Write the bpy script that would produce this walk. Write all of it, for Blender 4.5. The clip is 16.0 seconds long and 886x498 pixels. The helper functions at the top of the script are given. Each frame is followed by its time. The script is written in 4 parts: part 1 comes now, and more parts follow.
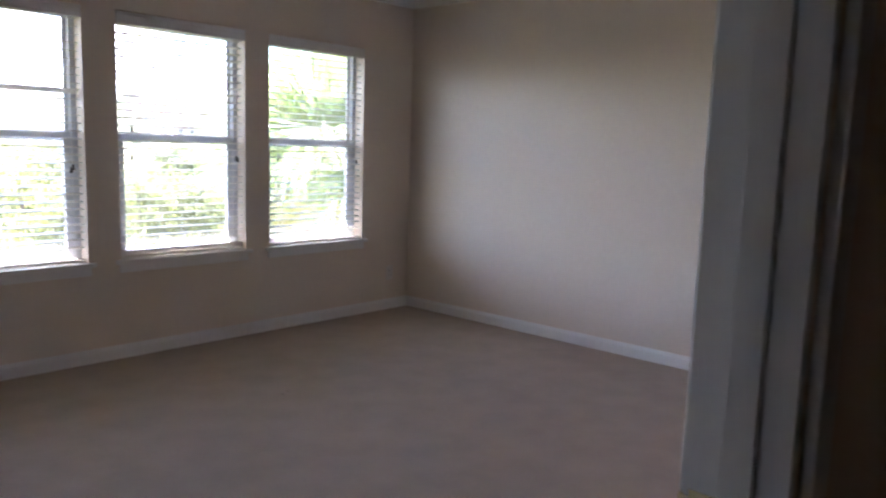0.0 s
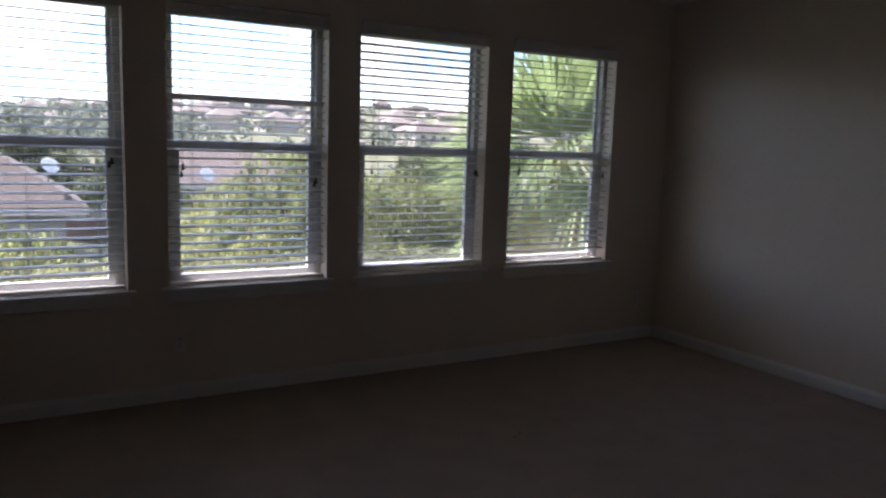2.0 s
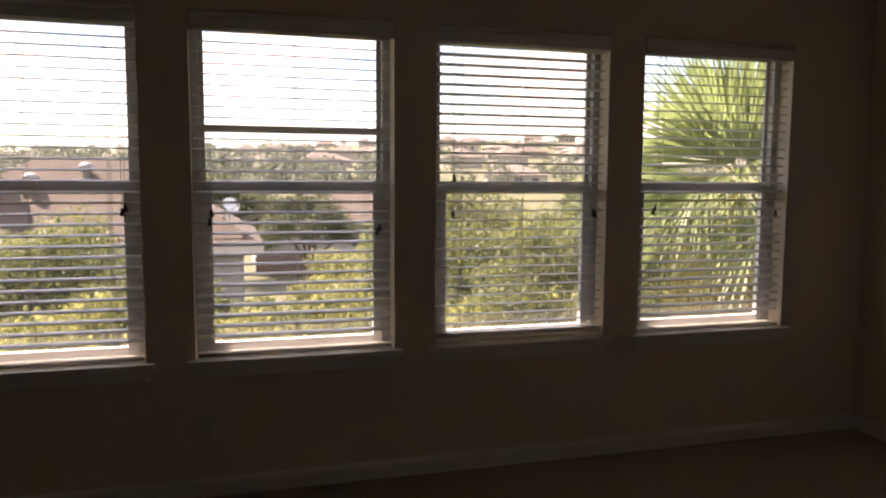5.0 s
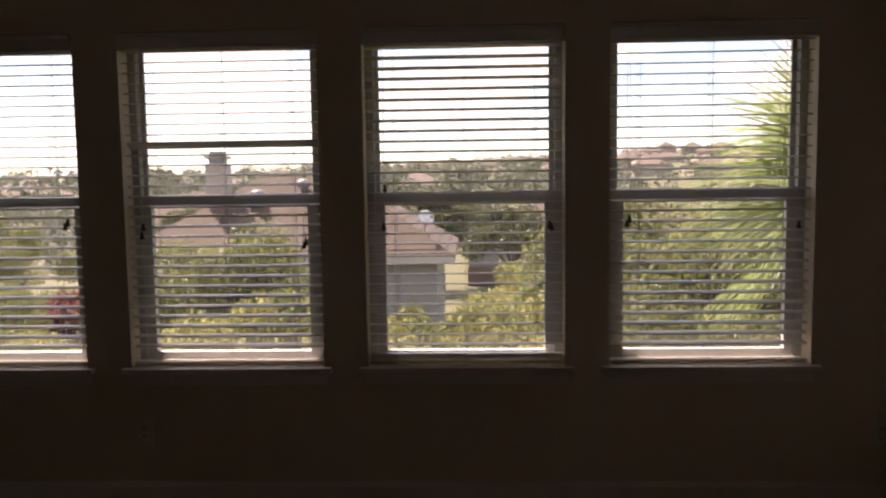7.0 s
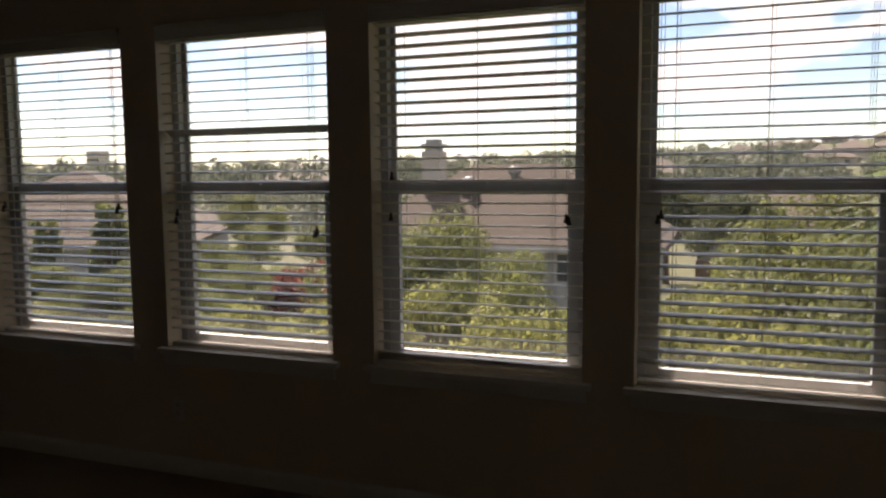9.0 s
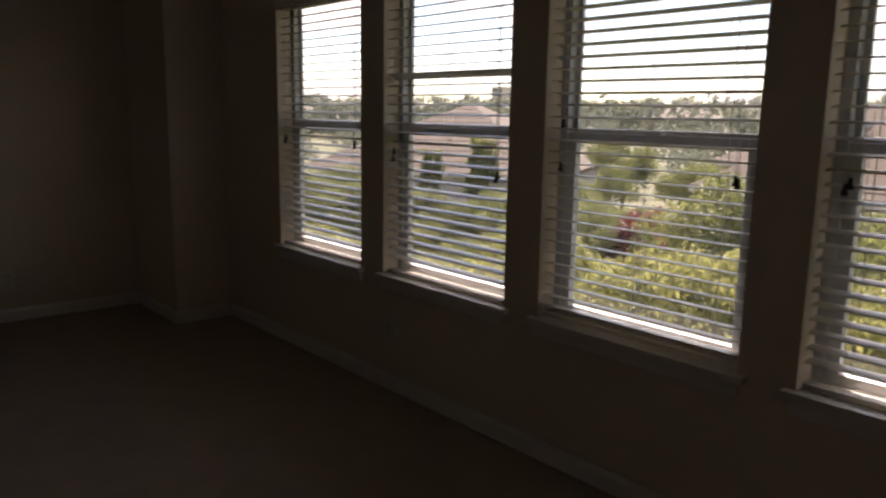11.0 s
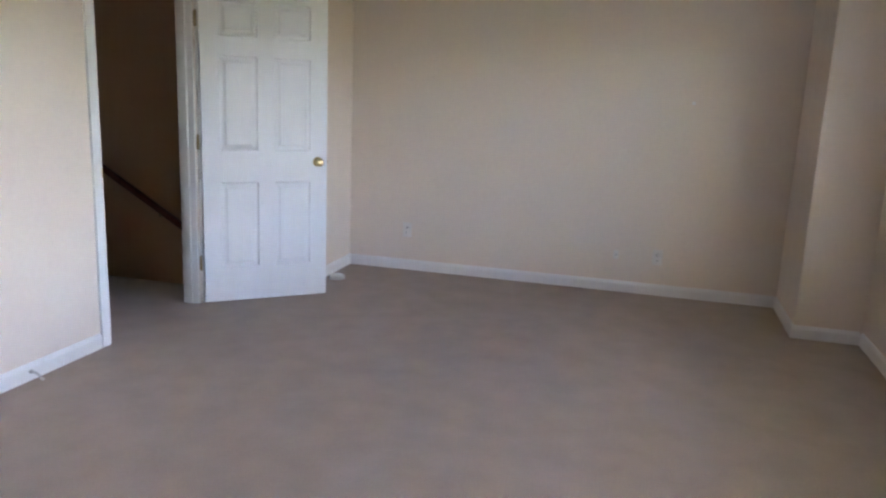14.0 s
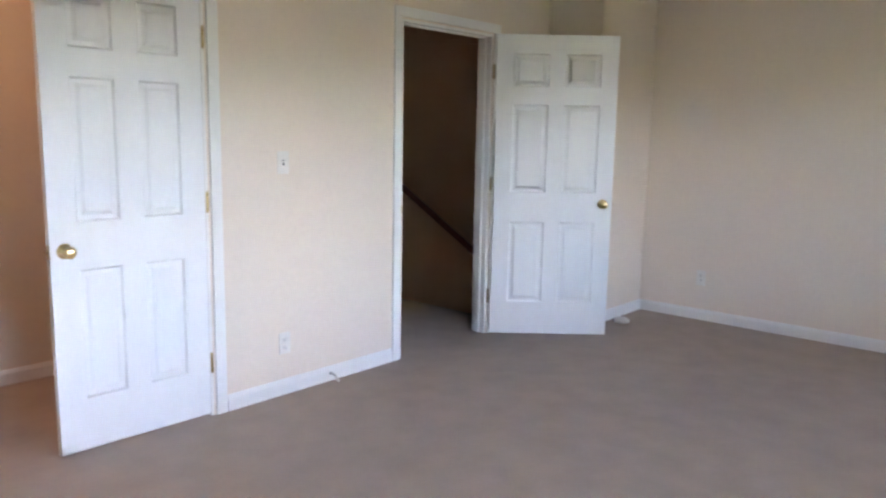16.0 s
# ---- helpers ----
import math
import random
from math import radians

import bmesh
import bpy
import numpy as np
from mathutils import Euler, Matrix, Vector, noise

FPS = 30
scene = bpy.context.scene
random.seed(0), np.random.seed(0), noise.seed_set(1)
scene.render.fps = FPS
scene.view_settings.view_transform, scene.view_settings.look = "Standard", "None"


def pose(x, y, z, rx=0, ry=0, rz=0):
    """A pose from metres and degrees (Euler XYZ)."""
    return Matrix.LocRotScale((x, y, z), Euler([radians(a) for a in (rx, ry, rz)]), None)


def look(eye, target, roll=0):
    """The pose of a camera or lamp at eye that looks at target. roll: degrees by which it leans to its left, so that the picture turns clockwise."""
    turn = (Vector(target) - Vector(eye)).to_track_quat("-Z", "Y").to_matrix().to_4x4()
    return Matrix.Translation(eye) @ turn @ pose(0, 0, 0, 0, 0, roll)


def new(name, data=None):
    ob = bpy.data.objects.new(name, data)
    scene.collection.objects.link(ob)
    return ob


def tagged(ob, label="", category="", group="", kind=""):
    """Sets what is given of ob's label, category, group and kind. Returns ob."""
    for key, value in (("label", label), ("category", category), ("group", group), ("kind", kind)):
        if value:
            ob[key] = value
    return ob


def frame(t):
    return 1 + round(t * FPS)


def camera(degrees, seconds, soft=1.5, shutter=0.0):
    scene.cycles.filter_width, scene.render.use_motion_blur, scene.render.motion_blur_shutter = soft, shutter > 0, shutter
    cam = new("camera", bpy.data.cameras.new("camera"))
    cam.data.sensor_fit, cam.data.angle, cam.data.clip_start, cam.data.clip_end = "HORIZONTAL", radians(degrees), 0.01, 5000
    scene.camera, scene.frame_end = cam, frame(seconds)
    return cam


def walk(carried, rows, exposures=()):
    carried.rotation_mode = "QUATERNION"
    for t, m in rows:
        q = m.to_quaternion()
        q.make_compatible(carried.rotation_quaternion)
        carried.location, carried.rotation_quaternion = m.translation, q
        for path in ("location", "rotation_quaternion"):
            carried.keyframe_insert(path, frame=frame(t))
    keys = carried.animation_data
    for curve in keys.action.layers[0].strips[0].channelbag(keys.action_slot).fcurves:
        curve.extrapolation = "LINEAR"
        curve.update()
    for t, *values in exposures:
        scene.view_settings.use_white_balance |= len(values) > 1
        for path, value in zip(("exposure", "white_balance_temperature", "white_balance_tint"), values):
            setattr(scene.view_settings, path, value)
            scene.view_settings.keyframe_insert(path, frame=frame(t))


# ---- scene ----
cam = camera(61.0, 16.0, soft=2.3, shutter=0.3)
PATH = [
    (0, look((1.434, 0.962, 1.336), (2.900, 2.296, 1.068), 1.78)),
    (0.5, look((1.531, 1.054, 1.374), (2.840, 2.548, 1.139), 1.74)),
    (1, look((1.624, 1.100, 1.383), (2.798, 2.702, 1.147), 1.28)),
    (1.5, look((1.679, 1.218, 1.385), (2.750, 2.886, 1.116), 1.52)),
    (2, look((1.679, 1.383, 1.383), (2.675, 3.096, 1.109), 1.86)),
    (2.5, look((1.630, 1.539, 1.382), (2.494, 3.323, 1.112), 1.74)),
    (3, look((1.650, 1.674, 1.383), (2.451, 3.491, 1.142), 1.00)),
    (3.5, look((1.788, 1.814, 1.390), (2.589, 3.635, 1.185), 0.35)),
    (4, look((1.984, 1.916, 1.395), (2.718, 3.763, 1.173), 0.01)),
    (4.5, look((2.217, 2.036, 1.397), (2.866, 3.916, 1.186), 0.20)),
    (7, look((3.897, 2.160, 1.388), (3.823, 4.152, 1.223), -0.79)),
    (7.5, look((4.121, 2.202, 1.382), (3.849, 4.179, 1.249), -1.17)),
    (8, look((4.333, 2.320, 1.378), (3.941, 4.277, 1.246), -0.82)),
    (10.5, look((5.343, 3.048, 1.404), (4.056, 4.541, 1.068), 0.00)),
    (11, look((5.427, 3.160, 1.417), (3.941, 4.450, 1.060), 0.94)),
    (11.5, look((5.418, 3.304, 1.409), (3.744, 4.329, 1.027), 1.11)),
    (12, look((5.435, 3.473, 1.408), (3.615, 4.195, 1.001), 1.84)),
    (12.5, look((5.477, 3.639, 1.414), (3.561, 4.033, 0.994), 2.21)),
    (13, look((5.543, 3.813, 1.427), (3.587, 3.843, 1.014), 2.05)),
    (13.5, look((5.554, 3.943, 1.426), (3.609, 3.703, 1.029), 0.92)),
    (14, look((5.540, 4.050, 1.425), (3.650, 3.542, 1.014), 2.34)),
    (14.5, look((5.536, 4.167, 1.420), (3.689, 3.512, 1.021), 0.87)),
    (15, look((5.572, 4.302, 1.413), (3.837, 3.381, 1.035), 1.80)),
    (15.5, look((5.554, 4.397, 1.405), (3.912, 3.308, 1.059), 0.27)),
    (16, look((5.467, 4.445, 1.398), (3.974, 3.150, 1.089), 1.09)),
]
EXPOSURES = [(0, 4.65, 5830, 29), (0.5, 3.77, 5780, 30), (1, 3.33, 5730, 31), (1.5, 2.69, 5680, 29), (2, 2.27, 5880, 27), (2.5, 2.21, 6280, 27), (3, 2.51, 6530, 29), (3.5, 2.56, 7080, 30), (4.5, 2.41, 7880, 32), (7, 1.77, 7980, 35), (8, 1.3, 7480, 31), (10.5, 1.31, 7680, 20), (11, 1.86, 7480, 30), (11.5, 2.41, 7080, 32), (12.5, 3.44, 6380, 35), (13, 4.03, 6330, 33), (13.5, 5.32, 6030, 29), (14, 5.68, 5920, 26), (14.5, 5.71, 5920, 25), (16, 5.76, 5970, 25)]
walk(cam, PATH, EXPOSURES)

# ---- world, sun, exposure ----
SUN_EL, SUN_AZ = radians(50), radians(-40)      # azimuth from +y towards +x
sun_dir = Vector((math.sin(SUN_AZ) * math.cos(SUN_EL), math.cos(SUN_AZ) * math.cos(SUN_EL), math.sin(SUN_EL)))
sun = new("sun", bpy.data.lights.new("sun", "SUN"))
sun.data.energy, sun.data.angle, sun.data.color = 5.0, radians(0.53), (1.0, 0.95, 0.87)
sun.matrix_world = look(sun_dir * 50, (0, 0, 0))

world = bpy.data.worlds.new("sky")
scene.world = world
world.use_nodes = True
wt = world.node_tree
wt.nodes.clear()


def wnode(kind, **sets):
    n = wt.nodes.new(kind)
    for k, v in sets.items():
        n.inputs[k.replace("_", " ")].default_value = v
    return n


sky = wt.nodes.new("ShaderNodeTexSky")
sky.sky_type, sky.sun_disc, sky.sun_elevation, sky.sun_rotation = "NISHITA", False, SUN_EL, SUN_AZ
sky.air_density, sky.dust_density, sky.ozone_density = 1.0, 0.12, 2.5
coord = wt.nodes.new("ShaderNodeTexCoord")
squash = wt.nodes.new("ShaderNodeMapping")
squash.inputs["Scale"].default_value = (1.0, 1.0, 2.4)
squash.inputs["Location"].default_value = (0.35, 0.1, 0.2)
wt.links.new(coord.outputs["Generated"], squash.inputs["Vector"])
puffs = wnode("ShaderNodeTexNoise", Scale=4.4, Detail=9.0, Roughness=0.55)
wt.links.new(squash.outputs["Vector"], puffs.inputs["Vector"])
cover = wt.nodes.new("ShaderNodeValToRGB")
cover.color_ramp.elements[0].position, cover.color_ramp.elements[1].position = 0.50, 0.575
wt.links.new(puffs.outputs["Fac"], cover.inputs["Fac"])
cloud_mix = wt.nodes.new("ShaderNodeMixRGB")
cloud_mix.inputs["Color2"].default_value = (8.2, 8.3, 8.6, 1)
wt.links.new(cover.outputs["Color"], cloud_mix.inputs["Fac"])
wt.links.new(sky.outputs["Color"], cloud_mix.inputs["Color1"])
bg = wnode("ShaderNodeBackground", Strength=0.085)
wt.links.new(cloud_mix.outputs["Color"], bg.inputs["Color"])
wout = wt.nodes.new("ShaderNodeOutputWorld")
wt.links.new(bg.outputs["Background"], wout.inputs["Surface"])


# ---- materials ----
def material(name, base, rough=0.6, metal=0.0, alt=None, scale=4.0, detail=6.0, fine=60.0, bump=0.0, bump_scale=200.0,
             spread=0.0, translucent=0.0, island=False, contrast=(0.35, 0.68), spec=0.5, stretch=None):
    """Base colour broken up at two scales, with a fine relief; spread varies it from piece to piece."""
    m = bpy.data.materials.new(name)
    m.use_nodes = True
    nt = m.node_tree
    nd, ln = nt.nodes, nt.links
    bsdf = nd["Principled BSDF"]
    bsdf.inputs["Roughness"].default_value, bsdf.inputs["Metallic"].default_value = rough, metal
    bsdf.inputs["Specular IOR Level"].default_value = spec
    tc = nd.new("ShaderNodeTexCoord")
    vec = tc.outputs["Object"]
    if stretch:
        mp = nd.new("ShaderNodeMapping")
        mp.inputs["Scale"].default_value = stretch
        ln.new(vec, mp.inputs["Vector"])
        vec = mp.outputs["Vector"]
    alt = alt or tuple(c * 0.86 for c in base)
    n1, n2 = nd.new("ShaderNodeTexNoise"), nd.new("ShaderNodeTexNoise")
    n1.inputs["Scale"].default_value, n1.inputs["Detail"].default_value = scale, detail
    n2.inputs["Scale"].default_value, n2.inputs["Detail"].default_value = fine, 3.0
    ln.new(vec, n1.inputs["Vector"]), ln.new(vec, n2.inputs["Vector"])
    add = nd.new("ShaderNodeMath")
    add.operation = "MULTIPLY_ADD"
    add.inputs[1].default_value = 0.45
    ln.new(n2.outputs["Fac"], add.inputs[0])
    half = nd.new("ShaderNodeMath")
    half.operation, half.inputs[1].default_value = "MULTIPLY", 0.55
    ln.new(n1.outputs["Fac"], half.inputs[0])
    ln.new(half.outputs[0], add.inputs[2])
    ramp = nd.new("ShaderNodeValToRGB")
    ramp.color_ramp.elements[0].position, ramp.color_ramp.elements[1].position = contrast
    ramp.color_ramp.elements[0].color, ramp.color_ramp.elements[1].color = (*alt, 1), (*base, 1)
    ln.new(add.outputs[0], ramp.inputs["Fac"])
    col = ramp.outputs["Color"]
    if spread:
        hsv = nd.new("ShaderNodeHueSaturation")
        rnd = nd.new("ShaderNodeNewGeometry" if island else "ShaderNodeObjectInfo")
        mr = nd.new("ShaderNodeMapRange")
        mr.inputs["To Min"].default_value, mr.inputs["To Max"].default_value = 1 - spread, 1 + spread
        ln.new(rnd.outputs["Random Per Island" if island else "Random"], mr.inputs["Value"])
        ln.new(mr.outputs[0], hsv.inputs["Value"])
        ln.new(col, hsv.inputs["Color"])
        col = hsv.outputs["Color"]
    ln.new(col, bsdf.inputs["Base Color"])
    if bump:
        bn = nd.new("ShaderNodeBump")
        bn.inputs["Strength"].default_value, bn.inputs["Distance"].default_value = bump, 0.004
        bt = nd.new("ShaderNodeTexNoise")
        bt.inputs["Scale"].default_value, bt.inputs["Detail"].default_value = bump_scale, 4.0
        ln.new(vec, bt.inputs["Vector"])
        ln.new(bt.outputs["Fac"], bn.inputs["Height"])
        ln.new(bn.outputs["Normal"], bsdf.inputs["Normal"])
    if translucent:
        tl = nd.new("ShaderNodeBsdfTranslucent")
        mx = nd.new("ShaderNodeMixShader")
        mx.inputs["Fac"].default_value = translucent
        ln.new(col, tl.inputs["Color"])
        ln.new(bsdf.outputs[0], mx.inputs[1]), ln.new(tl.outputs[0], mx.inputs[2])
        ln.new(mx.outputs[0], nd["Material Output"].inputs["Surface"])
    return m


M_WALL = material("wall_paint", (0.77, 0.662, 0.543), 0.62, alt=(0.725, 0.622, 0.508), scale=1.2, fine=35, bump=0.12, bump_scale=140, contrast=(0.3, 0.7))
# The hall's warm light is put into this browner copy of the beige.
M_HALL = material("warm_lit_hall_paint", (0.76, 0.53, 0.36), 0.6, alt=(0.70, 0.48, 0.32), scale=1.2, fine=35, bump=0.12, bump_scale=140)
M_CEIL = material("ceiling_paint", (0.78, 0.72, 0.65), 0.85, scale=1.5, fine=60, bump=0.5, bump_scale=90, alt=(0.74, 0.68, 0.61))
M_TRIM = material("trim_paint", (0.80, 0.78, 0.74), 0.38, alt=(0.75, 0.73, 0.69), scale=3, fine=40, contrast=(0.25, 0.6))
M_DOOR = material("door_paint", (0.80, 0.80, 0.79), 0.42, alt=(0.76, 0.76, 0.75), scale=2, fine=25, bump=0.05, bump_scale=60, stretch=(6, 6, 1))
M_CARPET = material("carpet_pile", (0.505, 0.412, 0.340), 0.95, alt=(0.435, 0.355, 0.290), scale=5.0, detail=10, fine=140, bump=1.0, bump_scale=260, contrast=(0.36, 0.62), spec=0.1)
M_SLAT = material("blind_vinyl", (0.80, 0.775, 0.70), 0.28, alt=(0.75, 0.725, 0.65), scale=5, fine=40, spread=0.04, translucent=0.14)
M_CORD = material("blind_cord", (0.70, 0.68, 0.62), 0.8, fine=300)
M_TASSEL = material("tassel_wood", (0.05, 0.04, 0.035), 0.5)
M_VINYL = material("window_vinyl", (0.60, 0.61, 0.63), 0.45, alt=(0.54, 0.55, 0.57), scale=3, fine=50)
M_BRASS = material("polished_brass", (0.80, 0.66, 0.36), 0.14, 1.0, alt=(0.68, 0.54, 0.27), scale=12, fine=80)
M_HINGE = material("dull_brass", (0.46, 0.37, 0.22), 0.38, 1.0, alt=(0.30, 0.23, 0.13), scale=20, fine=90)
M_PLATE = material("outlet_plastic", (0.79, 0.74, 0.665), 0.35, scale=8)
M_DARK = material("dark_slot", (0.03, 0.028, 0.025), 0.6)
M_STEEL = material("spring_steel", (0.5, 0.48, 0.44), 0.35, 1.0, scale=20)
M_RAILWOOD = material("stained_handrail", (0.27, 0.10, 0.055), 0.35, alt=(0.17, 0.06, 0.034), scale=4, fine=50, stretch=(1, 8, 8))
M_STUCCO = material("house_siding", (0.35, 0.34, 0.315), 0.85, alt=(0.30, 0.29, 0.27), scale=0.8, fine=20, bump=0.3, bump_scale=40)
M_STUCCO2 = material("cream_stucco", (0.46, 0.405, 0.34), 0.85, alt=(0.39, 0.34, 0.29), scale=0.8, fine=20, spread=0.15)
M_BRICK = material("red_brown_brick", (0.20, 0.13, 0.10), 0.85, alt=(0.13, 0.08, 0.065), scale=3, fine=14)
M_ROOF = material("weathered_shingles", (0.088, 0.062, 0.046), 0.9, alt=(0.058, 0.042, 0.031), scale=0.7, fine=9, bump=0.6, bump_scale=12, spread=0.10, contrast=(0.36, 0.64), stretch=(1, 1, 3))
# Paler copy of the shingles: distance haze is mixed into the colour.
M_ROOF_FAR = material("hazy_far_shingles", (0.175, 0.138, 0.115), 0.9, alt=(0.13, 0.105, 0.09), scale=0.3, fine=3, spread=0.2)
M_FASCIA = material("fascia_board", (0.55, 0.50, 0.44), 0.6)
M_PANE = material("far_window_glass", (0.05, 0.06, 0.065), 0.12, alt=(0.03, 0.035, 0.04), scale=1.0)
M_DISH = material("dish_grey", (0.72, 0.72, 0.72), 0.4)
M_TANK = material("roof_vent_metal", (0.30, 0.29, 0.28), 0.55, 0.4)
M_LEAF = material("broad_leaves", (0.175, 0.19, 0.060), 0.5, alt=(0.125, 0.142, 0.045), scale=0.9, fine=6, spread=0.22, translucent=0.6, island=True)
M_LEAF_D = material("dark_oak_leaves", (0.095, 0.108, 0.046), 0.5, alt=(0.062, 0.076, 0.034), scale=0.9, fine=6, spread=0.22, translucent=0.6, island=True)
M_LEAF_Y = material("sunlit_shrub_leaves", (0.285, 0.285, 0.095), 0.5, alt=(0.205, 0.215, 0.07), scale=1.1, fine=7, spread=0.22, translucent=0.6, island=True)
M_LEAF_R = material("red_shrub_leaves", (0.23, 0.05, 0.035), 0.5, alt=(0.12, 0.04, 0.03), scale=1.1, fine=7, spread=0.22, translucent=0.6, island=True)
M_PALM = material("palm_frond_green", (0.25, 0.31, 0.125), 0.42, alt=(0.16, 0.215, 0.085), scale=1.4, fine=14, spread=0.22, translucent=0.55, island=True)
M_PALM_Y = material("palm_frond_dry", (0.44, 0.39, 0.15), 0.55, alt=(0.30, 0.28, 0.10), scale=1.4, fine=14, spread=0.2, translucent=0.4, island=True)
M_PETIOLE = material("palm_petiole", (0.30, 0.26, 0.09), 0.5, alt=(0.18, 0.2, 0.06), scale=3, fine=20)
M_BARK = material("bark", (0.13, 0.095, 0.07), 0.9, alt=(0.06, 0.045, 0.035), scale=6, fine=30, bump=0.8, bump_scale=30, stretch=(3, 3, 1))
M_GRASS = material("lawn", (0.10, 0.105, 0.036), 0.9, alt=(0.075, 0.07, 0.036), scale=0.25, fine=5, bump=1.0, bump_scale=20, contrast=(0.38, 0.62))
# Pale grey-green leaves: the haze of distance is painted into their colour.
M_FAR = material("hazy_woods_leaves", (0.178, 0.19, 0.138), 0.8, alt=(0.14, 0.155, 0.115), scale=0.05, fine=0.6, spread=0.3, translucent=0.3, island=True)
M_PLUME = material("tan_seed_heads", (0.42, 0.35, 0.25), 0.9, scale=3, fine=25, island=True, spread=0.2)


def glass_material():
    m = bpy.data.materials.new("window_glass")
    m.use_nodes = True
    nd, ln = m.node_tree.nodes, m.node_tree.links
    nd.remove(nd["Principled BSDF"])
    tr, gl, mx = nd.new("ShaderNodeBsdfTransparent"), nd.new("ShaderNodeBsdfGlossy"), nd.new("ShaderNodeMixShader")
    lw, pw, ad = nd.new("ShaderNodeLayerWeight"), nd.new("ShaderNodeMath"), nd.new("ShaderNodeMath")
    pw.operation, pw.inputs[1].default_value = "POWER", 5.0
    ad.operation, ad.inputs[1].default_value, ad.inputs[2].default_value = "MULTIPLY_ADD", 0.5, 0.025
    ln.new(lw.outputs["Facing"], pw.inputs[0]), ln.new(pw.outputs[0], ad.inputs[0])
    tr.inputs["Color"].default_value = (0.93, 0.95, 0.94, 1)
    gl.inputs["Roughness"].default_value = 0.02
    ln.new(ad.outputs[0], mx.inputs[0]), ln.new(tr.outputs[0], mx.inputs[1]), ln.new(gl.outputs[0], mx.inputs[2])
    # a faint translucent film, added for the haze of insect screens and distance
    haze, film, tc = nd.new("ShaderNodeBsdfTranslucent"), nd.new("ShaderNodeMixShader"), nd.new("ShaderNodeTexCoord")
    haze.inputs["Color"].default_value = (0.85, 0.85, 0.82, 1)
    mottle, amount = nd.new("ShaderNodeTexNoise"), nd.new("ShaderNodeMapRange")
    mottle.inputs["Scale"].default_value, mottle.inputs["Detail"].default_value = 5.0, 6.0
    amount.inputs["To Min"].default_value, amount.inputs["To Max"].default_value = 0.008, 0.028
    ln.new(tc.outputs["Object"], mottle.inputs["Vector"]), ln.new(mottle.outputs["Fac"], amount.inputs["Value"])
    ln.new(amount.outputs["Result"], film.inputs[0]), ln.new(mx.outputs[0], film.inputs[1]), ln.new(haze.outputs[0], film.inputs[2])
    ln.new(film.outputs[0], nd["Material Output"].inputs["Surface"])
    return m


M_GLASS = glass_material()


# ---- mesh helpers ----
def box(bm, x0, y0, z0, x1, y1, z1, m=None):
    made = bmesh.ops.create_cube(bm, size=1.0)["verts"]
    t = Matrix.Translation(((x0 + x1) / 2, (y0 + y1) / 2, (z0 + z1) / 2)) @ Matrix.Diagonal((abs(x1 - x0), abs(y1 - y0), abs(z1 - z0), 1))
    bmesh.ops.transform(bm, matrix=(m @ t) if m else t, verts=made)
    return made


def cyl(bm, p0, p1, r0, r1=None, seg=12):
    p0, p1 = Vector(p0), Vector(p1)
    d = p1 - p0
    m = Matrix.Translation((p0 + p1) / 2) @ d.to_track_quat("Z", "Y").to_matrix().to_4x4()
    return bmesh.ops.create_cone(bm, cap_ends=True, segments=seg, radius1=r0, radius2=r0 if r1 is None else r1, depth=d.length, matrix=m)["verts"]


def bevel(bm, w, seg=2):
    bmesh.ops.bevel(bm, geom=bm.edges[:], offset=w, segments=seg, affect="EDGES", profile=0.6, clamp_overlap=True)


def boxes(*specs, bev=0.0):
    bm = bmesh.new()
    for s in specs:
        one = bmesh.new()
        box(one, *s)
        if bev:
            bevel(one, bev)
        me = bpy.data.meshes.new("tmp")
        one.to_mesh(me)
        one.free()
        bm.from_mesh(me)
        bpy.data.meshes.remove(me)
    return bm


def mesh_of(name, bm, mat, smooth=False):
    me = bpy.data.meshes.new(name)
    bm.to_mesh(me)
    bm.free()
    me.materials.append(mat)
    if smooth:
        for p in me.polygons:
            p.use_smooth = True
    return me


def thing(name, label, category, group="", kind="", at=(0, 0, 0), rz=0.0):
    ob = new(name)
    ob.empty_display_size = 0.1
    ob.matrix_basis = pose(*at, 0, 0, rz)
    return tagged(ob, label, category, group, kind)


def part(name, bm, mat, parent=None, label="", smooth=False, m=None):
    """Links a bmesh (or a mesh that others share) as one object under a thing or part."""
    me = bm if isinstance(bm, bpy.types.Mesh) else mesh_of(name, bm, mat, smooth)
    ob = new(name, me)
    if parent:
        ob.parent = parent
    if m:
        ob.matrix_basis = m
    return tagged(ob, label)


def structure(name, bm, mat, label, category):
    return tagged(part(name, bm, mat), label, category, kind="structure")


def lathe(bm, profile, m, seg=20):
    """Revolves (radius, height) pairs round the local z axis."""
    rings = []
    for r, h in profile:
        rings.append([bm.verts.new(m @ Vector((r * math.cos(a), r * math.sin(a), h))) for a in [2 * math.pi * i / seg for i in range(seg)]])
    for a, b in zip(rings, rings[1:]):
        for i in range(seg):
            bm.faces.new((a[i], a[(i + 1) % seg], b[(i + 1) % seg], b[i]))
    bm.faces.new(rings[0][::-1]), bm.faces.new(rings[-1])


# ---- the room ----
XW, XE, YS, YN, CEIL = -0.115, 5.87, 1.300, 5.40, 2.43
OUT = YN + 0.17
WIN_X, WIN_W, WZ0, WZ1 = (1.322, 2.384, 3.440, 4.492), 0.862, 0.605, 2.065
DOOR_X0, DOOR_X1, DOOR_H = 1.372, 2.240, 2.04
BATH_X0, BATH_X1 = 3.530, 5.01
HALL_S = 1.188

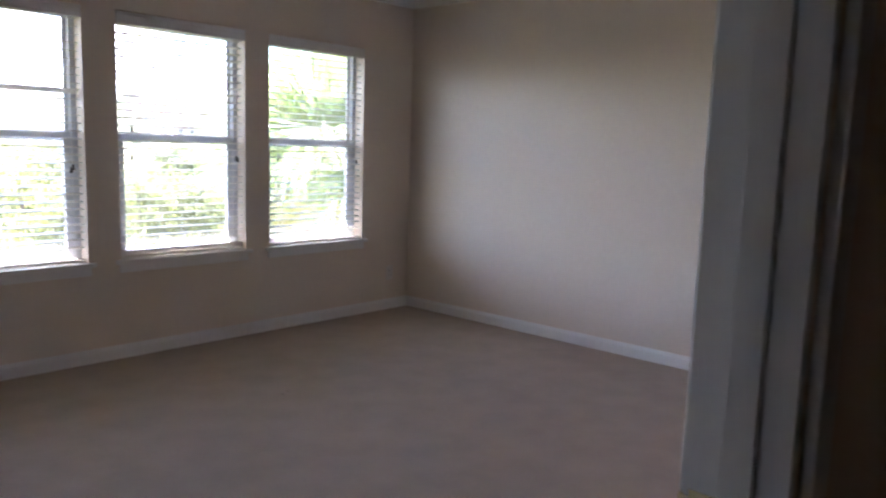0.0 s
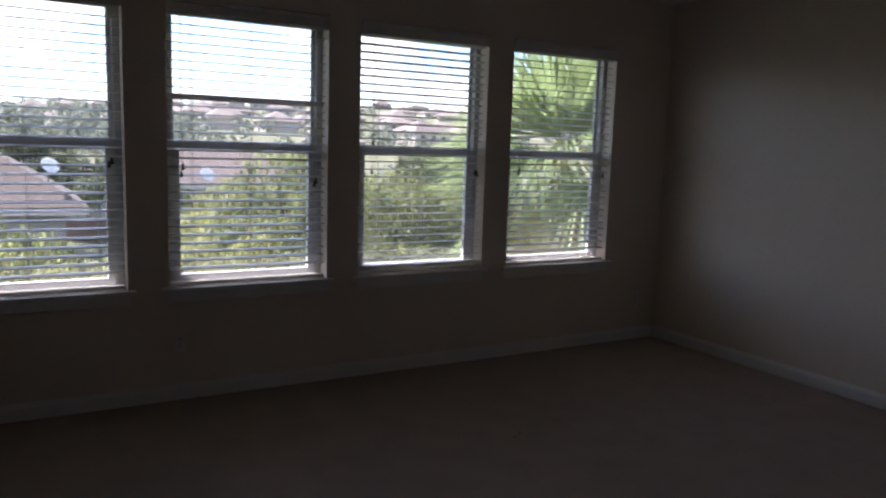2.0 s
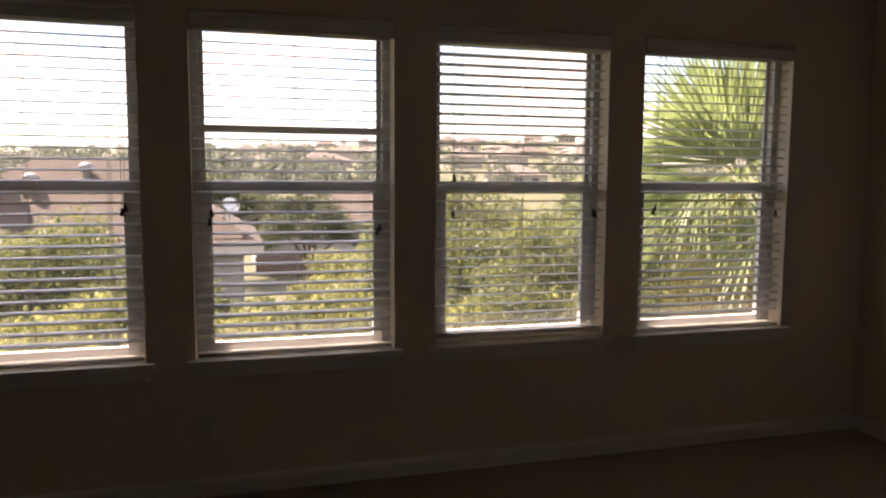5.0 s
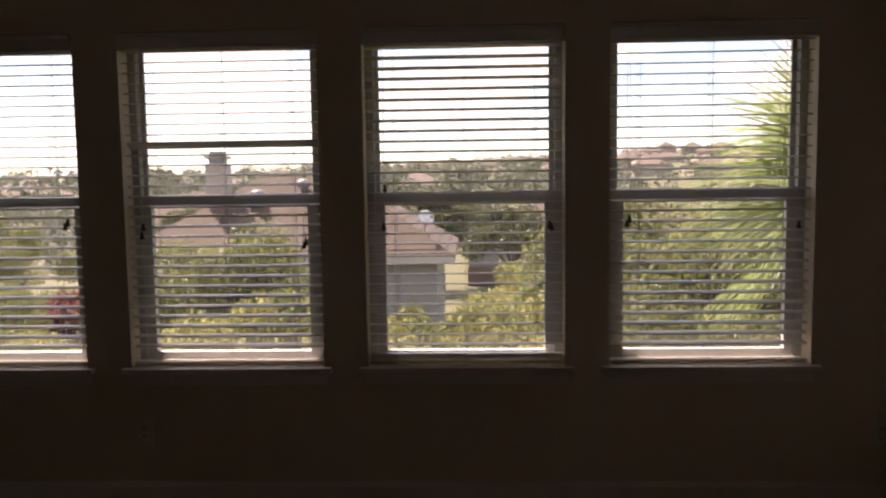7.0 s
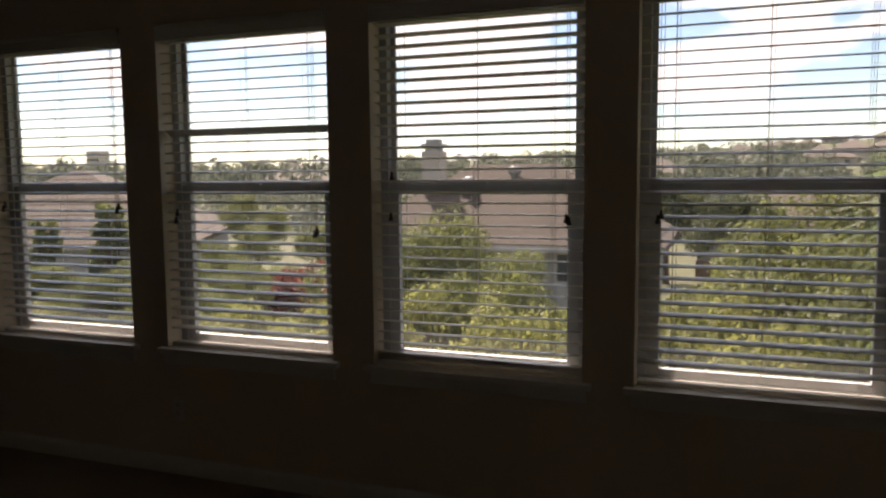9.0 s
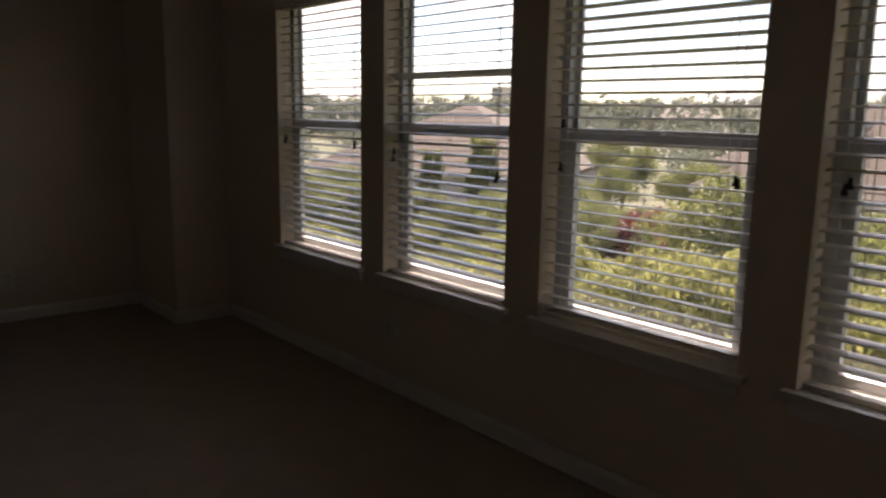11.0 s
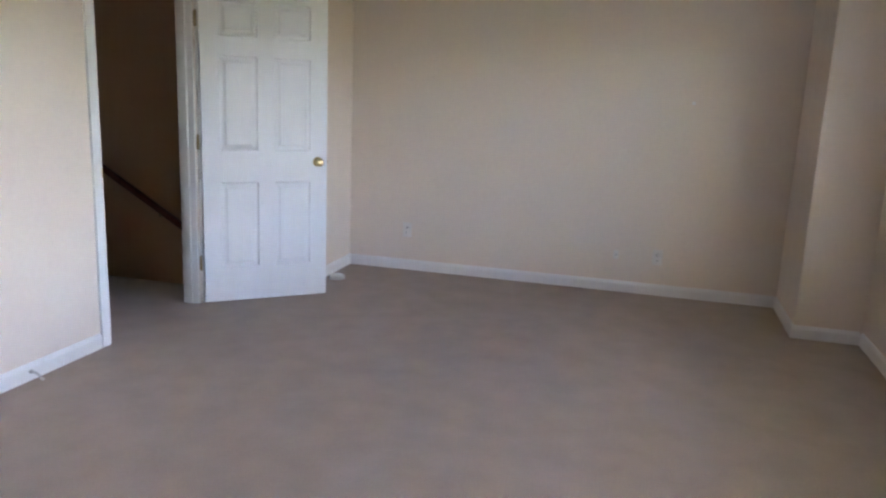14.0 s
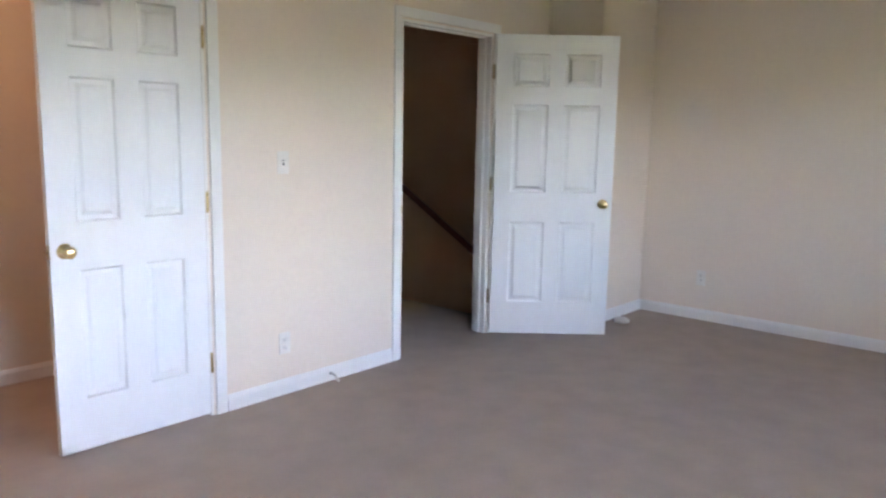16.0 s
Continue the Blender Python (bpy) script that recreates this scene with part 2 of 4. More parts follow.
structure("floor", boxes((1.0, HALL_S, -0.12, 5.06, YS, 0), (XW, YS, -0.12, XE, YN, 0)), M_CARPET, "taupe cut-pile carpet, slightly soiled and trodden", "carpet")
structure("ceiling", boxes((XW - 0.2, YS - 0.11, CEIL, XE + 0.2, OUT, CEIL + 0.15)), M_CEIL, "pale flat painted bedroom ceiling", "ceiling")

cuts = []
x_prev = XW - 0.12
for x in WIN_X:
    cuts.append((x_prev, YN, -3.4, x, OUT, CEIL))
    cuts += [(x, YN, -3.4, x + WIN_W, OUT, WZ0 - 0.025), (x, YN, WZ1, x + WIN_W, OUT, CEIL)]
    x_prev = x + WIN_W
cuts.append((x_prev, YN, -3.4, XE + 0.12, OUT, CEIL))
structure("wall_north", boxes(*cuts), M_WALL, "beige painted wall pierced by four windows", "wall")
structure("wall_east", boxes((XE, 0.0, -0.12, XE + 0.12, YN, CEIL)), M_WALL, "plain beige painted bedroom wall", "wall")
structure("wall_west", boxes((XW - 0.12, YS - 0.11, -0.12, XW, YN, CEIL)), M_WALL, "plain beige painted bedroom wall", "wall")
structure("wall_south", boxes((0.70, HALL_S, 0, DOOR_X0, YS, CEIL), (DOOR_X0, HALL_S, DOOR_H, DOOR_X1, YS, CEIL), (DOOR_X1, HALL_S, 0, BATH_X0, YS, CEIL),
                            (BATH_X0, HALL_S, DOOR_H, BATH_X1, YS, CEIL), (BATH_X1, HALL_S, 0, XE, YS, CEIL)),
          M_WALL, "beige painted wall with a doorway and double doors", "wall")
PIER_X, PIER_Y = 0.600, 5.010
pier = boxes((XW, PIER_Y, 0, PIER_X, YN, CEIL), bev=0.006)
structure("wall_pier_northwest", pier, M_WALL, "beige boxed-out corner pier beside the windows", "wall")
structure("wall_pier_southwest", boxes((XW, HALL_S, 0, 0.70, 1.735, CEIL), bev=0.006), M_WALL, "beige boxed-out corner pier behind the open door", "wall")


def baseboard(x0, y0, x1, y1, nx, ny, label="white painted baseboard along the wall"):
    """A moulded board from one floor point to another; (nx, ny) points into the room."""
    d = Vector((x1 - x0, y1 - y0, 0))
    bm = bmesh.new()
    prof = ((0, 0), (0.014, 0), (0.014, 0.062), (0.009, 0.074), (0.005, 0.083), (0, 0.083))
    ends = []
    for base in (Vector((x0, y0, 0.001)), Vector((x1, y1, 0.001))):
        ends.append([bm.verts.new(base + Vector((nx * o, ny * o, z))) for o, z in prof])
    for i in range(6):
        bm.faces.new((ends[0][i], ends[0][(i + 1) % 6], ends[1][(i + 1) % 6], ends[1][i]))
    bm.faces.new(ends[0]), bm.faces.new(ends[1][::-1])
    bmesh.ops.recalc_face_normals(bm, faces=bm.faces[:])
    return structure("baseboard", bm, M_TRIM, label, "baseboard")


baseboard(PIER_X + 0.014, YN, XE, YN, 0, -1)
baseboard(XE, YN - 0.014, XE, YS + 0.014, -1, 0)
baseboard(XW, 1.749, XW, PIER_Y - 0.014, 1, 0)
baseboard(XW, PIER_Y, PIER_X + 0.014, PIER_Y, 0, -1)
baseboard(PIER_X, PIER_Y, PIER_X, YN - 0.014, 1, 0)
baseboard(XW, 1.735, 0.714, 1.735, 0, 1)
baseboard(0.70, YS + 0.014, 0.70, 1.735, 1, 0)
baseboard(0.714, YS, DOOR_X0 - 0.072, YS, 0, 1)
baseboard(DOOR_X1 + 0.072, YS, BATH_X0 - 0.072, YS, 0, 1)
baseboard(BATH_X1 + 0.072, YS, XE, YS, 0, 1)


# ---- windows and blinds ----
def window(i, x):
    w = thing("window_%d" % i, "white vinyl single-hung window with a painted stool", "window", kind="structure", at=(x, YN, 0))
    W = WIN_W
    mid = 1.350
    y0, y1 = 0.095, 0.150
    part("window_frame", boxes((0, y0, WZ0, 0.035, y1, WZ1), (W - 0.035, y0, WZ0, W, y1, WZ1), (0.035, y0, WZ1 - 0.04, W - 0.035, y1, WZ1),
                               (0.035, y0, WZ0, W - 0.035, y1, WZ0 + 0.02), bev=0.003), M_VINYL, w)
    s = part("sash", boxes((0.035, y0 + 0.004, WZ0 + 0.02, 0.078, y0 + 0.034, mid), (W - 0.078, y0 + 0.004, WZ0 + 0.02, W - 0.035, y0 + 0.034, mid),
                           (0.078, y0 + 0.004, WZ0 + 0.02, W - 0.078, y0 + 0.034, WZ0 + 0.050), (0.078, y0 + 0.004, mid - 0.042, W - 0.078, y0 + 0.034, mid), bev=0.003),
             M_VINYL, w, "lower sash with its meeting rail")
    part("lock", boxes((W / 2 - 0.03, y0 - 0.006, mid, W / 2 + 0.03, y0 + 0.03, mid + 0.016), bev=0.003), M_VINYL, s)
    part("sash", boxes((0.035, y0 + 0.036, mid - 0.02, 0.056, y1 - 0.002, WZ1 - 0.04), (W - 0.056, y0 + 0.036, mid - 0.02, W - 0.035, y1 - 0.002, WZ1 - 0.04),
                       (0.056, y0 + 0.036, WZ1 - 0.062, W - 0.056, y1 - 0.002, WZ1 - 0.04), (0.056, y0 + 0.036, mid - 0.02, W - 0.056, y1 - 0.002, mid + 0.008), bev=0.003),
         M_VINYL, w, "upper sash")
    for z0, z1, y in ((WZ0 + 0.046, mid - 0.038, y0 + 0.019), (mid, WZ1 - 0.058, y0 + 0.045)):
        g = part("pane", boxes((0.055, y, z0, W - 0.055, y + 0.004, z1)), M_GLASS, w, "clear glass pane")
        g.visible_shadow = False
    part("window_sill", boxes((-0.035, -0.038, WZ0 - 0.024, W + 0.035, -0.001, WZ0), (0.002, -0.001, WZ0 - 0.024, W - 0.002, y0, WZ0), bev=0.004), M_TRIM, w, "white painted stool")
    part("apron", boxes((-0.012, -0.014, WZ0 - 0.078, W + 0.012, -0.001, WZ0 - 0.026), bev=0.004), M_TRIM, w, "white painted apron board")
    return w


SLAT_L = WIN_W - 0.016
PITCH = 0.0446


def slat_mesh(depth=0.05):
    bm = bmesh.new()
    n, t = 6, 0.0027
    top, bot = [], []
    for i in range(n + 1):
        u = i / n - 0.5
        crown = 0.0035 * (1 - 4 * u * u)
        for lst, dz in ((top, t / 2), (bot, -t / 2)):
            lst.append([bm.verts.new((sx * SLAT_L / 2, u * depth, crown + dz)) for sx in (-1, 1)])
    for i in range(n):
        bm.faces.new((top[i][0], top[i][1], top[i + 1][1], top[i + 1][0]))
        bm.faces.new((bot[i][1], bot[i][0], bot[i + 1][0], bot[i + 1][1]))
    for k in (0, n):
        bm.faces.new((top[k][0], bot[k][0], bot[k][1], top[k][1]))
    for s in (0, 1):
        bm.faces.new([v[s] for v in top] + [v[s] for v in bot[::-1]])
    bmesh.ops.recalc_face_normals(bm, faces=bm.faces[:])
    return mesh_of("slat", bm, M_SLAT)


SLAT = slat_mesh()


def tassel(parent, x, y, z):
    bm = bmesh.new()
    lathe(bm, ((0.003, 0.034), (0.006, 0.030), (0.0065, 0.018), (0.010, 0.010), (0.0105, 0.002), (0.006, 0.0)), Matrix.Translation((x, y, z)), 10)
    part("tassel", bm, M_TASSEL, parent, "small dark turned cord tassel", smooth=True)


def blind(x, tilt, cords, odd=None, stacked=0):
    """Two-inch slat blind hung inside the opening; tilt in degrees, positive with the room edge lifted."""
    W = WIN_W
    b = thing("window_blind", "lowered white two-inch slat blind hung in the window", "window blind", "blinds in the four windows", at=(x + W / 2, YN, 0))
    part("headrail", boxes((-SLAT_L / 2, 0.018, WZ1 - 0.052, SLAT_L / 2, 0.072, WZ1 - 0.004), bev=0.002), M_SLAT, b)
    v = bmesh.new()
    prof = ((0.010, -0.074), (-0.004, -0.074), (-0.007, -0.068), (-0.004, -0.062), (-0.004, -0.022), (-0.010, -0.016), (-0.012, -0.006), (0.010, -0.006))
    ends = [[v.verts.new((sx * (W / 2 - 0.003), o - 0.003, WZ1 + z)) for o, z in prof] for sx in (-1, 1)]
    for k in range(8):
        v.faces.new((ends[0][k], ends[0][(k + 1) % 8], ends[1][(k + 1) % 8], ends[1][k]))
    v.faces.new(ends[0]), v.faces.new(ends[1][::-1])
    bmesh.ops.recalc_face_normals(v, faces=v.faces[:])
    part("valance", v, M_TRIM, b, "white moulded valance")
    yc = 0.045
    rng = random.Random(int(x * 100))
    z, k = WZ1 - 0.078, 0
    zs = []
    while z > WZ0 + 0.048:
        zs.append(z)
        z -= PITCH
    for k, z in enumerate(zs):
        a = tilt + rng.uniform(-1.2, 1.2)
        if odd == k:
            a = 34
        part("slat", SLAT, None, b, m=pose(rng.uniform(-0.001, 0.001), yc, z, -a, rng.uniform(-0.12, 0.12), 0))
    for k in range(stacked):
        part("slat", SLAT, None, b, m=pose(0, yc, WZ0 + 0.028 + 0.009 * k, -tilt * 0.4, 0.1 * k, 0))
    part("bottom_rail", boxes((-SLAT_L / 2, yc - 0.025, WZ0 + 0.004, SLAT_L / 2, yc + 0.025, WZ0 + 0.021), bev=0.004), M_SLAT, b)
    for cx in (-W / 2 + 0.125, 0.0, W / 2 - 0.125):
        bm = bmesh.new()
        for dy in (-0.026, 0.026):
            cyl(bm, (cx, yc + dy, WZ0 + 0.02), (cx, yc + dy, WZ1 - 0.05), 0.0009, seg=5)
        for z in zs:
            cyl(bm, (cx, yc - 0.026, z - 0.003), (cx, yc + 0.026, z - 0.003), 0.0006, seg=4)
        part("ladder_cord", bm, M_CORD, b)
        bm = bmesh.new()
        cyl(bm, (cx + 0.012, yc - 0.004, WZ0 + 0.02), (cx + 0.012, yc - 0.004, WZ1 - 0.05), 0.001, seg=5)
        part("lift_cord", bm, M_CORD, b)
    for cx, zt in cords:
        bm = bmesh.new()
        cyl(bm, (cx - W / 2, 0.008, zt + 0.03), (cx - W / 2, 0.012, WZ1 - 0.05), 0.0013, seg=5)
        c = part("pull_cord", bm, M_CORD, b)
        tassel(c, cx - W / 2, 0.008, zt)
    return b


for i, x in enumerate(WIN_X):
    window(i + 1, x)
blind(WIN_X[0], -6.0, ((0.080, 1.240), (0.066, 1.222), (0.803, 1.236), (0.790, 1.220)))
blind(WIN_X[1], -6.0, ((0.078, 1.212), (0.070, 1.176), (0.796, 1.142), (0.785, 1.126)), odd=9)
blind(WIN_X[2], 7, ((0.089, 1.367), (0.082, 1.202), (0.796, 1.202), (0.806, 1.194)), stacked=3)
blind(WIN_X[3], -7.0, ((0.086, 1.222), (0.074, 1.204), (0.800, 1.190)))


# ---- doors ----
def casing(parent, x0, x1, y, ny, h):
    w, t = 0.058, 0.016
    e = 0.008
    for nm, s in (("casing", (x0 - e - w, 0.0, x0 - e, h + e)), ("casing", (x1 + e, 0.0, x1 + e + w, h + e)), ("head_casing", (x0 - e - w, h + e, x1 + e + w, h + e + w))):
        b = boxes((s[0], y + 0.001 * ny, s[1] + 0.001, s[2], y + ny * t, s[3]), bev=0.004)
        part(nm, b, M_TRIM, parent, "white painted door casing")


def jamb(parent, x0, x1, ya, yb, h):
    part("jamb", boxes((x0, ya, 0.001, x0 + 0.016, yb, h), (x1 - 0.016, ya, 0.001, x1, yb, h), (x0 + 0.016, ya, h - 0.016, x1 - 0.016, yb, h)), M_TRIM, parent, "white painted door jamb")
    part("door_stop", boxes((x0 + 0.016, ya + 0.035, 0.001, x0 + 0.027, yb - 0.042, h - 0.016), (x1 - 0.027, ya + 0.035, 0.001, x1 - 0.016, yb - 0.042, h - 0.016),
                            (x0 + 0.027, ya + 0.035, h - 0.027, x1 - 0.027, yb - 0.042, h - 0.016), bev=0.002), M_TRIM, parent)


def knob(parent, x, y, z, ny):
    m = Matrix.Translation((x, y, z)) @ pose(0, 0, 0, -90 * ny, 0, 0)
    bm = bmesh.new()
    lathe(bm, ((0.033, 0.0), (0.033, 0.004), (0.027, 0.009), (0.012, 0.012), (0.010, 0.030), (0.018, 0.036), (0.026, 0.046), (0.027, 0.056), (0.022, 0.065), (0.011, 0.069)), m, 24)
    part("door_knob", bm, M_BRASS, parent, "polished brass door knob", smooth=True)


def leaf(parent, w, h, knob_x, knob_z=0.915, two_sided=True):
    """Six-panel door leaf: hinge edge at the local origin, running along +x, room face towards +y."""
    t, core = 0.035, 0.012
    stile, mull = 0.112, 0.105
    pw = (w - 2 * stile - mull) / 2
    rows = ((0.225, 0.785), (0.985, 1.575), (1.690, 1.905))
    body = boxes((0, -t, 0, stile, 0, h), (w - stile, -t, 0, w, 0, h), *[(stile + pw, -t, z0, stile + pw + mull, 0, z1) for z0, z1 in rows],
                 (stile, -t, 0, w - stile, 0, rows[0][0]), (stile, -t, rows[0][1], w - stile, 0, rows[1][0]),
                 (stile, -t, rows[1][1], w - stile, 0, rows[2][0]), (stile, -t, rows[2][1], w - stile, 0, h))
    for z0, z1 in rows:
        for x0 in (stile, stile + pw + mull):
            box(body, x0, -t / 2 - core / 2 + 0.001, z0, x0 + pw, -t / 2 + core / 2 - 0.001, z1)
    lf = part("leaf", body, M_DOOR, parent, "white moulded six-panel door leaf")
    for z0, z1 in rows:
        for x0 in (stile, stile + pw + mull):
            bm = bmesh.new()
            for side in (1, -1):
                yb = -t / 2 + side * core / 2
                ring = []
                for inset, dy in ((0.0, 0.0115), (0.010, 0.001), (0.026, 0.001), (0.042, 0.0085)):
                    yy = yb + side * dy * 0.99
                    ring.append([bm.verts.new(p) for p in ((x0 + inset, yy, z0 + inset), (x0 + pw - inset, yy, z0 + inset), (x0 + pw - inset, yy, z1 - inset), (x0 + inset, yy, z1 - inset))])
                for a, b in zip(ring, ring[1:]):
                    for i in range(4):
                        bm.faces.new((a[i], a[(i + 1) % 4], b[(i + 1) % 4], b[i]))
                bm.faces.new(ring[-1])
            bmesh.ops.recalc_face_normals(bm, faces=bm.faces[:])
            part("panel", bm, M_DOOR, lf)
    knob(lf, knob_x, 0.0, knob_z, 1)
    if two_sided:
        knob(lf, knob_x, -t, knob_z, -1)
    bolt = bmesh.new()
    cyl(bolt, (w, -t / 2, knob_z), (w + 0.011, -t / 2, knob_z), 0.006, seg=10)
    part("latch_bolt", bolt, M_BRASS, lf)
    part("latch_plate", boxes((w, -0.030, knob_z - 0.03, w + 0.0012, -0.006, knob_z + 0.03)), M_BRASS, lf)
    return lf


def hinges(parent, x, y, zs, mat):
    for z in zs:
        bm = bmesh.new()
        cyl(bm, (x, y, z - 0.045), (x, y, z + 0.045), 0.0065, seg=10)
        for e in (-0.05, 0.047):
            cyl(bm, (x, y, z + e), (x, y, z + e + 0.004), 0.005, seg=10)
        box(bm, x - 0.002, y - 0.034, z - 0.044, x + 0.0015, y, z + 0.044)
        part("hinge", bm, mat, parent, "brass butt hinge")


door1 = thing("door_1", "white six-panel bedroom door standing wide open", "door", kind="structure")
jamb(door1, DOOR_X0, DOOR_X1, HALL_S, YS, DOOR_H)
casing(door1, DOOR_X0, DOOR_X1, YS, 1, DOOR_H)
casing(door1, DOOR_X0, DOOR_X1, HALL_S, -1, DOOR_H)
hinges(door1, DOOR_X0 - 0.004, YS + 0.014, (0.27, 1.05, 1.80), M_HINGE)
strike = boxes((DOOR_X1 - 0.0175, YS - 0.052, 0.900, DOOR_X1 - 0.0145, YS - 0.006, 0.962), (DOOR_X1 - 0.0175, YS - 0.012, 0.908, DOOR_X1 - 0.010, YS + 0.006, 0.954), bev=0.001)
sp = part("strike_plate", strike, M_BRASS, door1, "brass strike plate in the jamb")
part("screw", boxes((DOOR_X1 - 0.0185, YS - 0.036, 0.918, DOOR_X1 - 0.0170, YS - 0.022, 0.944)), M_DARK, sp, "dark latch hole")
lf = leaf(door1, 0.808, 2.03, 0.745)
# turned about its hinge until it stands clear of the corner pier
lf.matrix_basis = pose(DOOR_X0 - 0.022, YS + 0.020, 0.012, 0, 0, 130.8)

bath = thing("door_2", "white six-panel double door with one leaf closed", "door", kind="structure")
jamb(bath, BATH_X0, BATH_X1, HALL_S, YS, DOOR_H)
casing(bath, BATH_X0, BATH_X1, YS, 1, DOOR_H)
hinges(bath, BATH_X0 + 0.010, YS + 0.006, (0.27, 1.05, 1.80), M_BRASS)
lf = leaf(bath, 0.700, 2.01, 0.642, 0.87)
lf.matrix_basis = pose(BATH_X0 + 0.018, YS - 0.001, 0.014, 0, 0, -0.8)
lf2 = leaf(bath, 0.715, 2.01, 0.655)
lf2.matrix_basis = pose(BATH_X1 - 0.018, YS - 0.004, 0.012, 0, 0, 93)

# ---- hall with the stairwell ----
structure("floor_hall", boxes((1.0, -1.6, -0.12, 3.0, HALL_S, 0)), M_CARPET, "taupe carpet of the upstairs hall", "carpet")
structure("ceiling_hall", boxes((XW - 0.2, -1.72, CEIL, XE + 0.2, HALL_S, CEIL + 0.15)), M_CEIL, "pale hall ceiling", "ceiling")
structure("wall_hall_west", boxes((XW - 0.12, -1.72, -3.0, XW, HALL_S, CEIL)), M_HALL, "tan stairwell wall in shade, warm light put into its colour", "wall")
structure("wall_hall_south", boxes((XW, -1.72, -3.0, 3.12, -1.6, CEIL)), M_HALL, "tan hall wall, warm light put into its colour", "wall")
structure("wall_hall_east", boxes((3.0, -1.6, 0, 3.12, HALL_S, CEIL)), M_HALL, "tan hall wall, warm light put into its colour", "wall")
structure("wall_stairwell_north", boxes((XW, HALL_S, -3.0, 1.0, HALL_S + 0.1, -0.121)), M_HALL, "tan stairwell wall, warm light put into its colour", "wall")
structure("wall_stairwell_east", boxes((1.0, -1.6, -3.0, 1.1, HALL_S, -0.121)), M_HALL, "tan stairwell wall, warm light put into its colour", "wall")
structure("floor_lower", boxes((XW, -1.6, -3.12, 1.0, HALL_S, -3.0)), M_CARPET, "carpet at the foot of the stairs", "carpet")
stairs = thing("staircase", "carpeted flight of stairs going down", "stairs", kind="structure")
for k in range(10):
    y = -1.598 + 0.25 * k
    part("step", boxes((XW + 0.002, y, -0.18 * (k + 1) - 0.18, 0.998, y + 0.26, -0.18 * (k + 1)), bev=0.01), M_CARPET, stairs)

rail = thing("handrail", "dark stained wooden handrail sloping down the stairwell wall", "handrail", kind="structure")
bm = bmesh.new()
d = Vector((0, 0.866, -0.5))
a = Vector((XW + 0.09, -1.0, 0.90))
rot = d.to_track_quat("Y", "Z").to_matrix().to_4x4()
box(bm, -0.03, 0, -0.022, 0.03, 2.4, 0.022, Matrix.Translation(a) @ rot)
bevel(bm, 0.010, 3)
part("rail", bm, M_RAILWOOD, rail)
for s in (0.25, 1.15, 2.05):
    bm = bmesh.new()
    p = a + d * s
    cyl(bm, p + Vector((0, 0, -0.02)), p + Vector((0, 0, -0.06)), 0.006, seg=8)
    cyl(bm, p + Vector((0, 0, -0.06)), Vector((XW + 0.002, p.y, p.z - 0.07)), 0.006, seg=8)
    part("bracket", bm, M_HINGE, rail)
baseboard(XW + 0.014, -1.6, 3.0, -1.6, 0, 1, "white painted hall baseboard")
baseboard(3.0, -1.586, 3.0, HALL_S - 0.014, -1, 0, "white painted hall baseboard")

# ---- bathroom beyond the double doors ----
structure("floor_bath", boxes((3.12, 0.0, -0.12, XE, HALL_S, 0)), M_CARPET, "taupe carpet beyond the double doors", "carpet")
structure("wall_bath_south", boxes((3.12, 0.0, 0, XE, 0.12, CEIL)), M_WALL, "beige wall lit by a warm lamp", "wall")
structure("wall_bath_west", boxes((3.12, 0.12, 0, 3.2, HALL_S, CEIL)), M_WALL, "beige wall beyond the double doors", "wall")
baseboard(3.2, 0.12, XE, 0.12, 0, 1, "white painted baseboard beyond the double doors")
lamp = thing("ceiling_light", "warm glowing dome light on the ceiling", "ceiling light", at=(4.55, 0.65, CEIL))
bm = bmesh.new()
lathe(bm, ((0.02, -0.085), (0.08, -0.075), (0.12, -0.05), (0.14, -0.015), (0.14, -0.012)), Matrix(), 24)
M_BULB = bpy.data.materials.new("lamp_glass")
M_BULB.use_nodes = True
pb = M_BULB.node_tree.nodes["Principled BSDF"]
pb.inputs["Emission Color"].default_value, pb.inputs["Emission Strength"].default_value = (1.0, 0.60, 0.30, 1), 0.55
part("shade", bm, M_BULB, lamp, "warm glowing glass dome", smooth=True)
bm = bmesh.new()
lathe(bm, ((0.15, -0.014), (0.15, -0.001)), Matrix(), 24)
part("base", bm, M_BRASS, lamp, "brass ceiling plate")


